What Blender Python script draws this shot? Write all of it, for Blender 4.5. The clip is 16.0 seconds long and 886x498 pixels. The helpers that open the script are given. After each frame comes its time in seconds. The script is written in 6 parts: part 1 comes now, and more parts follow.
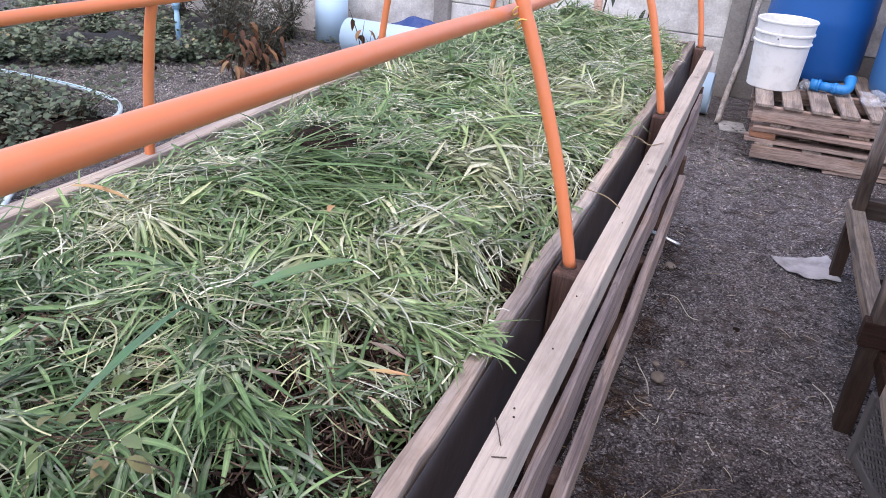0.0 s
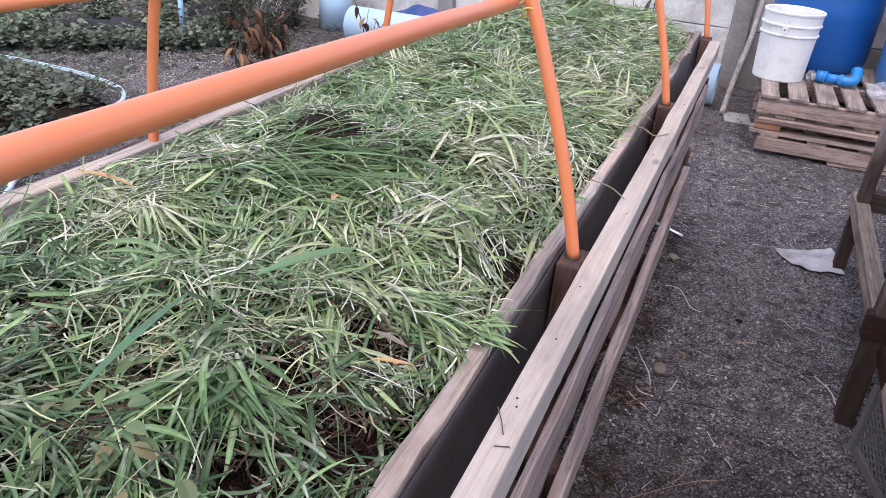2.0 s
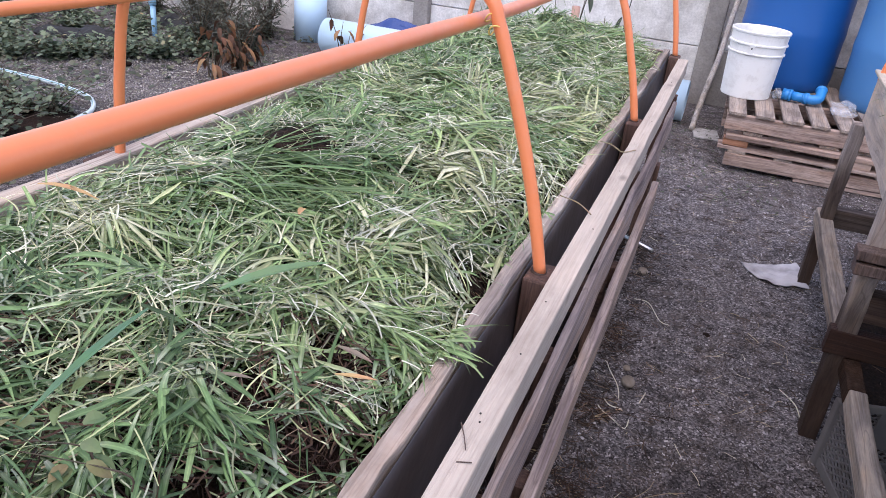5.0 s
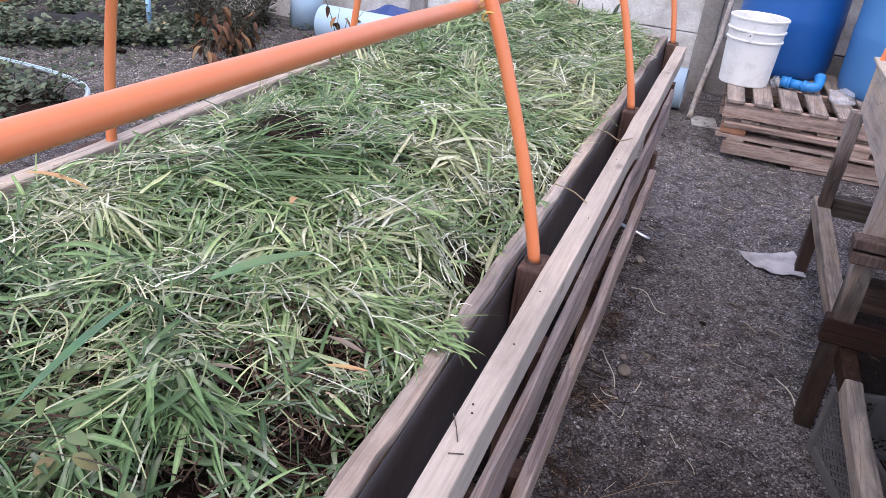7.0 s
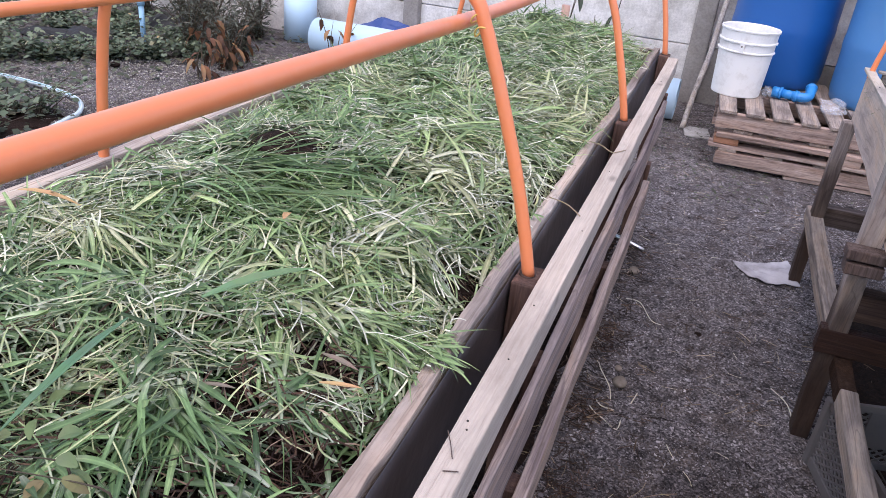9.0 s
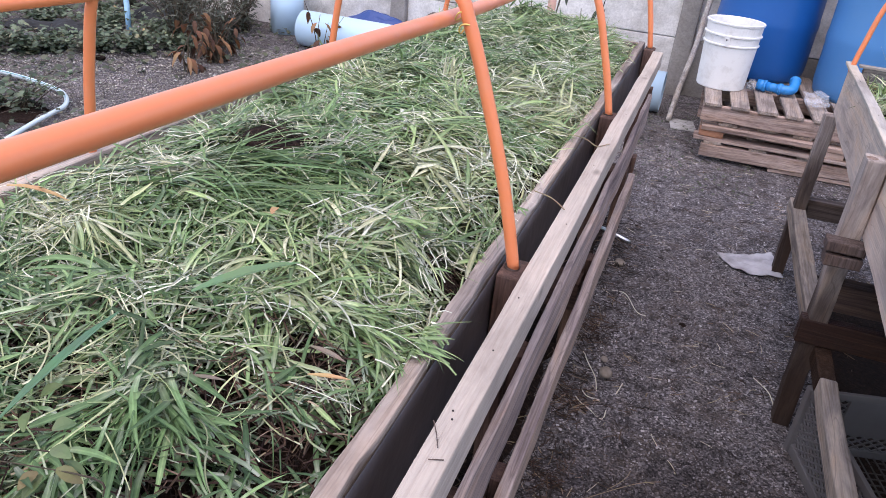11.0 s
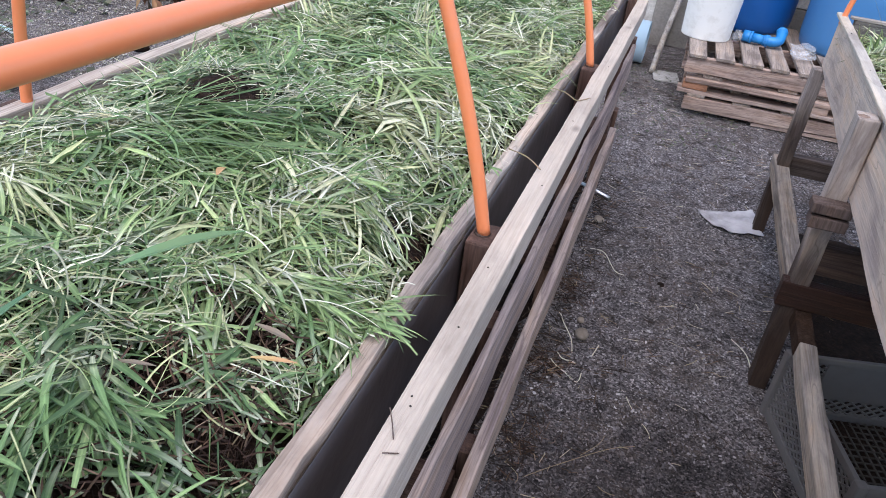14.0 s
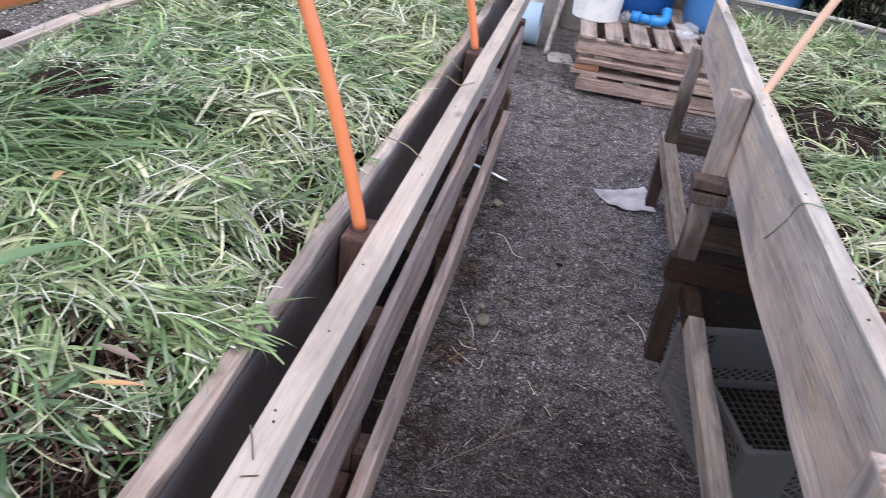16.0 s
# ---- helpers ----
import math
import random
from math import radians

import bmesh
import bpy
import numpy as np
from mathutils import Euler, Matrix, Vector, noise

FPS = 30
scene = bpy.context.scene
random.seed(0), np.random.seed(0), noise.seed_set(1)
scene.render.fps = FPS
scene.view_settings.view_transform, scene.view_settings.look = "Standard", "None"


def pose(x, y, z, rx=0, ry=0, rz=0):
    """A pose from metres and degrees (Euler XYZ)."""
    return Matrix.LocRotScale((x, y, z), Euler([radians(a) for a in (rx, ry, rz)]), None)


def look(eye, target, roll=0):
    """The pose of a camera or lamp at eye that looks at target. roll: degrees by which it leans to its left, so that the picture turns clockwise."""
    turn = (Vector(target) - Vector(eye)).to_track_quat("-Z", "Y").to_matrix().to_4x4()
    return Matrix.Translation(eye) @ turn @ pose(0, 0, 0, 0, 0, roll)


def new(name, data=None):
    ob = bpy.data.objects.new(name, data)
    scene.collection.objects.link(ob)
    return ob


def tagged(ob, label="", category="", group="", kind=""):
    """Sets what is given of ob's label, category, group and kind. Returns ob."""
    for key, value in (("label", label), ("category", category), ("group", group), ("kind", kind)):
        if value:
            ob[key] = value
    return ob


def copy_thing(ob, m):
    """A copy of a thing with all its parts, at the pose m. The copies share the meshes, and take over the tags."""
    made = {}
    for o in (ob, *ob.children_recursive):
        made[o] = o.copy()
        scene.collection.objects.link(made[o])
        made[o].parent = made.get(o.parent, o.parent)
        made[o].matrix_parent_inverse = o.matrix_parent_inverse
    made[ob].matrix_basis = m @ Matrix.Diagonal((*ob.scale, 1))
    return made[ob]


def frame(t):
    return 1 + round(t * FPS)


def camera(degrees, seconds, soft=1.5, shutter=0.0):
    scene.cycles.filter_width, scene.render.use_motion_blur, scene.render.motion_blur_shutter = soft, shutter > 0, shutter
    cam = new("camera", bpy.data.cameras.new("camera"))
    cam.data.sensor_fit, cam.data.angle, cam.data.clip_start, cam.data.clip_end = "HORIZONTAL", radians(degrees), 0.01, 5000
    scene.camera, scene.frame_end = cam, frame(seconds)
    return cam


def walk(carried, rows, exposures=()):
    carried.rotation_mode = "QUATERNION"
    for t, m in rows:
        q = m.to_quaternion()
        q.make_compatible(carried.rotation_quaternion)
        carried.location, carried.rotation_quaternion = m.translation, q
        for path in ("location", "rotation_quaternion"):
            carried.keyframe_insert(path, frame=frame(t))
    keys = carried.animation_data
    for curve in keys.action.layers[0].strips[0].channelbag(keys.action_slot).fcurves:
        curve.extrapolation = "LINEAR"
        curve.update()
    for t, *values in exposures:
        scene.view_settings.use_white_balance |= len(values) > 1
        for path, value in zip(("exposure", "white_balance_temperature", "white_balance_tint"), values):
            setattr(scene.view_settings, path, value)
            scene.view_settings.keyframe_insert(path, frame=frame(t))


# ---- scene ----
cam = camera(63.03, 16.0, soft=0.85, shutter=0.25)
PATH = [
    (0.0, pose(0.193, 0.711, 1.283, 62.06, -3.34, 23.62)),
    (0.5, pose(0.191, 0.707, 1.280, 61.12, -4.91, 23.99)),
    (1.0, pose(0.192, 0.710, 1.286, 60.76, -4.31, 24.35)),
    (1.5, pose(0.195, 0.708, 1.287, 61.28, -4.38, 23.85)),
    (2.0, pose(0.191, 0.711, 1.282, 61.22, -3.63, 24.00)),
    (2.5, pose(0.191, 0.709, 1.289, 61.36, -4.22, 24.23)),
    (3.0, pose(0.191, 0.712, 1.285, 62.69, -4.81, 23.38)),
    (3.5, pose(0.202, 0.708, 1.288, 62.65, -4.87, 22.33)),
    (6.0, pose(0.202, 0.721, 1.288, 62.14, -4.81, 22.46)),
    (6.5, pose(0.195, 0.723, 1.282, 62.34, -4.28, 22.80)),
    (7.0, pose(0.205, 0.725, 1.286, 61.36, -4.88, 22.25)),
    (7.5, pose(0.202, 0.732, 1.284, 62.66, -4.58, 22.05)),
    (8.0, pose(0.204, 0.739, 1.284, 61.97, -5.20, 20.96)),
    (8.5, pose(0.204, 0.735, 1.290, 61.85, -5.11, 21.05)),
    (9.0, pose(0.205, 0.730, 1.290, 62.25, -4.70, 21.72)),
    (11.5, pose(0.221, 0.717, 1.302, 61.41, -4.70, 20.19)),
    (12.0, pose(0.252, 0.721, 1.306, 60.85, -3.56, 15.84)),
    (12.5, pose(0.314, 0.696, 1.317, 59.58, -5.68, 12.54)),
    (13.0, pose(0.339, 0.660, 1.311, 58.89, -5.79, 13.98)),
    (13.5, pose(0.295, 0.717, 1.297, 58.62, -4.91, 17.33)),
    (14.0, pose(0.207, 0.803, 1.281, 57.89, -5.95, 19.65)),
    (14.5, pose(0.209, 0.831, 1.278, 58.69, -5.26, 21.34)),
    (15.0, pose(0.222, 0.834, 1.285, 60.74, -7.19, 19.44)),
    (15.5, look((0.213, 0.849, 1.271), (-0.199, 2.510, 0.237), 7.8)),
    (16.0, pose(0.246, 0.858, 1.275, 57.60, -7.04, 12.27)),
]
walk(cam, PATH, exposures=[(0.0, 1.19, 6870, 19), (11.5, 1.19, 6870, 19), (12.5, 1.24, 6870, 19), (13.0, 1.25, 6870, 19), (13.5, 1.36, 6800, 15), (14.0, 1.27, 6780, 11), (14.5, 1.42, 6730, 10), (15.0, 1.31, 6780, 11), (15.5, 1.26, 6800, 12), (16.0, 1.30, 6800, 15)])

# ---- light: shaded yard under a bright, even evening sky ----
world = bpy.data.worlds.new("sky")
scene.world = world
world.use_nodes = True
wn = world.node_tree.nodes
wl = world.node_tree.links
sky = wn.new("ShaderNodeTexSky")
sky.sky_type = "NISHITA"
sky.sun_disc = False
sky.sun_elevation = radians(67)
sky.sun_rotation = radians(184)
sky.air_density = 1.0
sky.dust_density = 0.6
wn["Background"].inputs["Strength"].default_value = 0.15
wl.new(sky.outputs["Color"], wn["Background"].inputs["Color"])
sun = new("sun", bpy.data.lights.new("sun", "SUN"))
sun.data.energy = 1.5
sun.data.angle = radians(90)
sun.data.color = (1.0, 0.95, 0.91)
sun.matrix_world = look((-0.1, -1.6, 4.2), (0, 0, 0))

# ---- materials ----


def material(name, rough=0.7, metal=0.0, spec=0.5):
    m = bpy.data.materials.new(name)
    m.use_nodes = True
    b = m.node_tree.nodes["Principled BSDF"]
    b.inputs["Roughness"].default_value = rough
    b.inputs["Metallic"].default_value = metal
    b.inputs["Specular IOR Level"].default_value = spec
    return m, m.node_tree.nodes, m.node_tree.links, b


def ramp(nodes, stops, interp="LINEAR"):
    r = nodes.new("ShaderNodeValToRGB")
    r.color_ramp.interpolation = interp
    e = r.color_ramp.elements
    while len(e) < len(stops):
        e.new(0.5)
    for el, (p, c) in zip(e, stops):
        el.position, el.color = p, (*c, 1)
    return r


def noise_tex(nodes, links, coord, scale, detail=6, rough=0.6, stretch=None):
    n = nodes.new("ShaderNodeTexNoise")
    n.inputs["Scale"].default_value = scale
    n.inputs["Detail"].default_value = detail
    n.inputs["Roughness"].default_value = rough
    if stretch:
        mp = nodes.new("ShaderNodeMapping")
        mp.inputs["Scale"].default_value = stretch
        links.new(coord, mp.inputs["Vector"])
        links.new(mp.outputs["Vector"], n.inputs["Vector"])
    else:
        links.new(coord, n.inputs["Vector"])
    return n


def mix(nodes, links, fac, a, b, blend="MIX"):
    m = nodes.new("ShaderNodeMix")
    m.data_type, m.blend_type = "RGBA", blend
    for sock, v in ((m.inputs[0], fac), (m.inputs[6], a), (m.inputs[7], b)):
        if isinstance(v, bpy.types.NodeSocket):
            links.new(v, sock)
        elif isinstance(v, (int, float)):
            sock.default_value = v
        else:
            sock.default_value = (*v, 1)
    return m.outputs[2]


def bump(nodes, links, b, height, strength, dist):
    bp = nodes.new("ShaderNodeBump")
    bp.inputs["Strength"].default_value = strength
    bp.inputs["Distance"].default_value = dist
    links.new(height, bp.inputs["Height"])
    links.new(bp.outputs["Normal"], b.inputs["Normal"])
    return bp


def wood(name, dark, mid, light, axis="y", stain=0.35, stain_col=(0.03, 0.022, 0.018), rough=0.8, fine=1.0, across=55.0, spec=0.25, zones=((0.78, 0.77, 0.80), (1.12, 1.04, 0.96)), pore=0.45, crack=0.5, run=1.0, rings=0.0, darken=None):
    """Sawn timber: long grain, pores, weather stains, a different shift for each piece."""
    m, n, l, b = material(name, rough, spec=spec)
    tc = n.new("ShaderNodeTexCoord")
    info = n.new("ShaderNodeObjectInfo")
    sh = n.new("ShaderNodeVectorMath")
    sh.operation = "MULTIPLY_ADD"
    l.new(info.outputs["Random"], sh.inputs[0])
    sh.inputs[1].default_value = (37.0, 53.0, 29.0)
    l.new(tc.outputs["Object"], sh.inputs[2])
    c = sh.outputs[0]
    w = across
    s = {"x": (run, w, w), "y": (w, run, w), "z": (w, w, run)}[axis]
    s2 = {"x": (5, 240, 240), "y": (240, 5, 240), "z": (240, 240, 5)}[axis]
    g = noise_tex(n, l, c, 1.0, 5, 0.65, s)
    g.inputs["Distortion"].default_value = 0.6
    g2 = noise_tex(n, l, c, 1.0, 3, 0.6, s2)
    col = ramp(n, [(0.25, dark), (0.5, mid), (0.75, light)])
    if rings:
        slow = noise_tex(n, l, c, 1.0, 2, 0.4, {"x": (0.8, 6, 6), "y": (6, 0.8, 6), "z": (6, 6, 0.8)}[axis])
        turns = n.new("ShaderNodeMath")
        turns.operation = "MULTIPLY"
        turns.inputs[1].default_value = rings
        l.new(slow.outputs["Fac"], turns.inputs[0])
        wave = n.new("ShaderNodeMath")
        wave.operation = "SINE"
        l.new(turns.outputs[0], wave.inputs[0])
        both = n.new("ShaderNodeMath")
        both.operation = "MULTIPLY_ADD"
        l.new(wave.outputs[0], both.inputs[0])
        both.inputs[1].default_value = 0.11
        l.new(g.outputs["Fac"], both.inputs[2])
        l.new(both.outputs[0], col.inputs["Fac"])
    else:
        l.new(g.outputs["Fac"], col.inputs["Fac"])
    pores = ramp(n, [(0.38, (pore, pore * 0.94, pore * 0.9)), (0.55, (1, 1, 1))])
    l.new(g2.outputs["Fac"], pores.inputs["Fac"])
    out = mix(n, l, 0.55 * fine, col.outputs["Color"], pores.outputs["Color"], "MULTIPLY")
    blot = noise_tex(n, l, c, 9.0, 9, 0.7, {"x": (0.4, 1, 1), "y": (1, 0.4, 1), "z": (1, 1, 0.4)}[axis])
    blr = ramp(n, [(0.3, (0.62, 0.6, 0.6)), (0.5, (1.0, 1.0, 1.0)), (0.7, (1.22, 1.2, 1.18))])
    l.new(blot.outputs["Fac"], blr.inputs["Fac"])
    out = mix(n, l, 0.75, out, blr.outputs["Color"], "MULTIPLY")
    zn = noise_tex(n, l, c, 1.0, 5, 0.6, {"x": (1.7, 13, 13), "y": (13, 1.7, 13), "z": (13, 13, 1.7)}[axis])
    zn.inputs["Distortion"].default_value = 1.6
    znr = ramp(n, [(0.36, zones[0]), (0.5, (1.0, 1.0, 1.0)), (0.64, zones[1])])
    l.new(zn.outputs["Fac"], znr.inputs["Fac"])
    out = mix(n, l, 1.0, out, znr.outputs["Color"], "MULTIPLY")
    ck = noise_tex(n, l, c, 1.0, 2, 0.4, {"x": (2.2, 26, 26), "y": (26, 2.2, 26), "z": (26, 26, 2.2)}[axis])
    ckr = ramp(n, [(0.486, (0, 0, 0)), (0.494, (crack, crack, crack)), (0.502, (0, 0, 0))])
    l.new(ck.outputs["Fac"], ckr.inputs["Fac"])
    out = mix(n, l, ckr.outputs["Color"], out, tuple(v * 0.45 for v in dark))
    st = noise_tex(n, l, c, 5.0, 6, 0.65)
    sr = ramp(n, [(0.48, (0, 0, 0)), (0.72, (1, 1, 1))])
    l.new(st.outputs["Fac"], sr.inputs["Fac"])
    sm = n.new("ShaderNodeMath")
    sm.operation = "MULTIPLY"
    l.new(sr.outputs["Color"], sm.inputs[0])
    sm.inputs[1].default_value = stain
    out = mix(n, l, sm.outputs[0], out, stain_col)
    kn = n.new("ShaderNodeTexVoronoi")
    kn.inputs["Scale"].default_value = 7.0
    km = n.new("ShaderNodeMapping")
    km.inputs["Scale"].default_value = {"x": (0.55, 1, 1), "y": (1, 0.55, 1), "z": (1, 1, 0.55)}[axis]
    l.new(c, km.inputs["Vector"])
    l.new(km.outputs["Vector"], kn.inputs["Vector"])
    kr = ramp(n, [(0.03, (0.7, 0.7, 0.7)), (0.09, (0, 0, 0))])
    l.new(kn.outputs["Distance"], kr.inputs["Fac"])
    out = mix(n, l, kr.outputs["Color"], out, tuple(v * 0.45 for v in dark))
    # Darkens the wood towards its foot; zone noise frays the border.
    if darken:
        top, foot_tint = darken
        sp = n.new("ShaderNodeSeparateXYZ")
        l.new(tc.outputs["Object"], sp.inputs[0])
        foot_z = n.new("ShaderNodeMath")
        foot_z.operation = "MULTIPLY_ADD"
        l.new(zn.outputs["Fac"], foot_z.inputs[0])
        foot_z.inputs[1].default_value = 0.22
        l.new(sp.outputs["Z"], foot_z.inputs[2])
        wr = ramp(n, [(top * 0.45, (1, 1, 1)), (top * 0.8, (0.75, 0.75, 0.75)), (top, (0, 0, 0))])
        l.new(foot_z.outputs[0], wr.inputs["Fac"])
        out = mix(n, l, wr.outputs["Color"], out, mix(n, l, 1.0, out, foot_tint, "MULTIPLY"))
    l.new(out, b.inputs["Base Color"])
    add = n.new("ShaderNodeMath")
    add.operation = "ADD"
    l.new(g.outputs["Fac"], add.inputs[0])
    l.new(g2.outputs["Fac"], add.inputs[1])
    bump(n, l, b, add.outputs[0], 0.75, 0.003)
    return m


M_BEAM = wood("planed_pine", (0.405, 0.333, 0.278), (0.455, 0.380, 0.320), (0.49, 0.412, 0.35), stain=0.22, stain_col=(0.34, 0.27, 0.22), rough=0.85, fine=0.5, across=90.0, zones=((0.88, 0.88, 0.88), (1.06, 1.05, 1.04)), pore=0.6, crack=0.12, run=4.0)
M_RAIL = wood("weathered_rail", (0.26, 0.20, 0.18), (0.41, 0.325, 0.295), (0.55, 0.45, 0.41), stain=0.45, stain_col=(0.18, 0.15, 0.152), across=28.0, zones=((0.62, 0.61, 0.66), (1.10, 1.0, 0.90)))
M_EDGE = wood("old_board", (0.25, 0.20, 0.168), (0.39, 0.32, 0.272), (0.50, 0.425, 0.37), stain=0.6, stain_col=(0.19, 0.13, 0.10), across=26.0, zones=((0.66, 0.66, 0.70), (1.14, 1.05, 0.97)), rings=30.0)
M_LEFT = wood("pale_board", (0.32, 0.26, 0.21), (0.48, 0.40, 0.335), (0.58, 0.50, 0.43), stain=0.35, stain_col=(0.16, 0.08, 0.05))
M_POST = wood("red_post", (0.05, 0.029, 0.024), (0.115, 0.066, 0.052), (0.19, 0.115, 0.09), axis="z", stain=0.4, stain_col=(0.03, 0.02, 0.02))
M_DARK = wood("dark_timber", (0.03, 0.02, 0.016), (0.07, 0.045, 0.036), (0.12, 0.08, 0.065), axis="x", stain=0.4, stain_col=(0.015, 0.01, 0.01))
M_GREY = wood("silvered_plank", (0.45, 0.345, 0.270), (0.61, 0.485, 0.400), (0.72, 0.60, 0.51), stain=0.5, stain_col=(0.40, 0.29, 0.225), across=7.0, fine=0.2, zones=((0.70, 0.70, 0.75), (1.12, 1.02, 0.92)), pore=0.25, run=0.45)
M_ENDB = wood("dark_grey_board", (0.09, 0.082, 0.08), (0.155, 0.145, 0.14), (0.25, 0.235, 0.225), axis="x", stain=0.3)
M_REDX = wood("red_crosspiece", (0.045, 0.025, 0.019), (0.095, 0.055, 0.043), (0.16, 0.10, 0.078), axis="x", stain=0.4, stain_col=(0.05, 0.03, 0.028))
# Red-brown timber, its base colour lowered for the shade under the second bed.
M_BEARER = wood("shaded_red_bearer", (0.018, 0.008, 0.006), (0.042, 0.018, 0.012), (0.075, 0.034, 0.024), axis="x", stain=0.5, spec=0.3, rough=0.6)
M_GREYZ = wood("silvered_post", (0.17, 0.14, 0.125), (0.33, 0.28, 0.25), (0.46, 0.40, 0.36), axis="z", stain=0.5, stain_col=(0.09, 0.07, 0.06), across=20.0, zones=((0.55, 0.55, 0.60), (1.18, 1.06, 0.95)), rings=40.0)
M_GREYY = wood("silvered_rail", (0.196, 0.157, 0.132), (0.353, 0.298, 0.256), (0.47, 0.414, 0.366), stain=0.4, stain_col=(0.10, 0.075, 0.06), across=24.0, zones=((0.62, 0.63, 0.68), (1.18, 1.06, 0.94)))
M_DARKFOOT = wood("dark_footed_leg", (0.27, 0.215, 0.185), (0.43, 0.355, 0.312), (0.55, 0.475, 0.43), axis="z", stain=0.45, stain_col=(0.16, 0.11, 0.088), across=18.0, fine=0.6, zones=((0.66, 0.64, 0.66), (1.12, 1.03, 0.94)), rings=40.0, darken=(0.66, (0.13, 0.10, 0.09)))
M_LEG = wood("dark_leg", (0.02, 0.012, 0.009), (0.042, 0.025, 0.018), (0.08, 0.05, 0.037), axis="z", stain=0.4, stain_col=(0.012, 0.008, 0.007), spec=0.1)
M_LEGM = wood("damp_leg", (0.066, 0.044, 0.037), (0.132, 0.093, 0.079), (0.207, 0.152, 0.135), axis="z", stain=0.5, stain_col=(0.04, 0.028, 0.022))
M_HEART = wood("red_heartwood", (0.17, 0.11, 0.085), (0.28, 0.195, 0.155), (0.38, 0.29, 0.24), axis="z", stain=0.4, stain_col=(0.12, 0.075, 0.055))
M_LEGX = wood("dark_crosspiece", (0.06, 0.042, 0.036), (0.12, 0.088, 0.076), (0.20, 0.155, 0.138), axis="x", stain=0.5, stain_col=(0.04, 0.028, 0.022))
M_CAP = wood("bleached_edge", (0.36, 0.315, 0.272), (0.46, 0.41, 0.36), (0.53, 0.48, 0.425), stain=0.4, stain_col=(0.27, 0.22, 0.18), fine=0.3, across=16.0, run=4.0)
M_CAPX = wood("bleached_end_edge", (0.28, 0.25, 0.225), (0.40, 0.36, 0.325), (0.48, 0.44, 0.40), axis="x", stain=0.3)
M_PALX = wood("pallet_board", (0.23, 0.155, 0.130), (0.40, 0.295, 0.255), (0.53, 0.42, 0.372), axis="x", stain=0.45, stain_col=(0.09, 0.06, 0.045), across=30.0, zones=((0.60, 0.58, 0.58), (1.12, 1.04, 0.95)))
M_PALY = wood("pallet_slat", (0.19, 0.15, 0.128), (0.34, 0.28, 0.245), (0.46, 0.39, 0.345), axis="y", stain=0.45, stain_col=(0.09, 0.065, 0.055), across=30.0, zones=((0.60, 0.58, 0.58), (1.12, 1.04, 0.95)))
M_PALR = wood("pallet_block", (0.20, 0.09, 0.055), (0.33, 0.17, 0.11), (0.42, 0.25, 0.18), axis="x", stain=0.3)


def plastic(name, col, rough=0.4, grime=0.15, grime_col=(0.2, 0.17, 0.14), scale=6.0, scratch=0.02):
    m, n, l, b = material(name, rough)
    tc = n.new("ShaderNodeTexCoord")
    g = noise_tex(n, l, tc.outputs["Object"], scale, 8, 0.7)
    r = ramp(n, [(0.5, (0, 0, 0)), (0.8, (1, 1, 1))])
    l.new(g.outputs["Fac"], r.inputs["Fac"])
    f = n.new("ShaderNodeMath")
    f.operation = "MULTIPLY"
    l.new(r.outputs["Color"], f.inputs[0])
    f.inputs[1].default_value = grime
    l.new(mix(n, l, f.outputs[0], col, grime_col), b.inputs["Base Color"])
    g2 = noise_tex(n, l, tc.outputs["Object"], 45, 4, 0.6)
    rr = n.new("ShaderNodeMapRange")
    rr.inputs["To Min"].default_value = max(rough - 0.1, 0.05)
    rr.inputs["To Max"].default_value = rough + 0.15
    l.new(g2.outputs["Fac"], rr.inputs["Value"])
    l.new(rr.outputs[0], b.inputs["Roughness"])
    bump(n, l, b, g2.outputs["Fac"], scratch * 5, 0.002)
    return m


M_ORANGE = plastic("orange_conduit", (0.78, 0.222, 0.085), 0.36, 0.30, (0.66, 0.30, 0.19), 22.0)
coat = M_ORANGE.node_tree.nodes["Principled BSDF"]
coat.inputs["Coat Weight"].default_value = 0.4
coat.inputs["Coat Roughness"].default_value = 0.28
M_FADED = plastic("faded_conduit", (0.74, 0.46, 0.33), 0.5, 0.3, (0.62, 0.42, 0.3), 18.0)
M_DUSTY = plastic("dusty_conduit", (0.66, 0.27, 0.15), 0.55, 0.5, (0.5, 0.32, 0.22), 25.0)
M_DRUM = plastic("blue_drum", (0.004, 0.094, 0.33), 0.38, 0.12, (0.03, 0.10, 0.29), 4.0)
M_DRUM2 = plastic("light_blue_drum", (0.06, 0.21, 0.45), 0.45, 0.25, (0.13, 0.25, 0.43), 4.0)
M_BUCKET = plastic("white_bucket", (0.80, 0.775, 0.745), 0.45, 0.55, (0.42, 0.37, 0.31), 14.0)
M_FIT = plastic("blue_fitting", (0.015, 0.22, 0.56), 0.35, 0.1)
M_PVC = plastic("pale_blue_pipe", (0.52, 0.70, 0.84), 0.35, 0.15, (0.40, 0.48, 0.52), 5.0)
M_PVCBLUE = plastic("blue_water_pipe", (0.24, 0.43, 0.58), 0.4, 0.3, (0.35, 0.40, 0.42), 9.0)
M_CRATE = plastic("grey_crate", (0.118, 0.108, 0.110), 0.55, 0.45, (0.10, 0.085, 0.078), 12.0)
# Darker copy of the crate plastic, coloured for the shade inside it.
M_CRATEBASE = plastic("shaded_crate_base", (0.07, 0.06, 0.055), 0.7, 0.5, (0.035, 0.026, 0.02), 12.0)
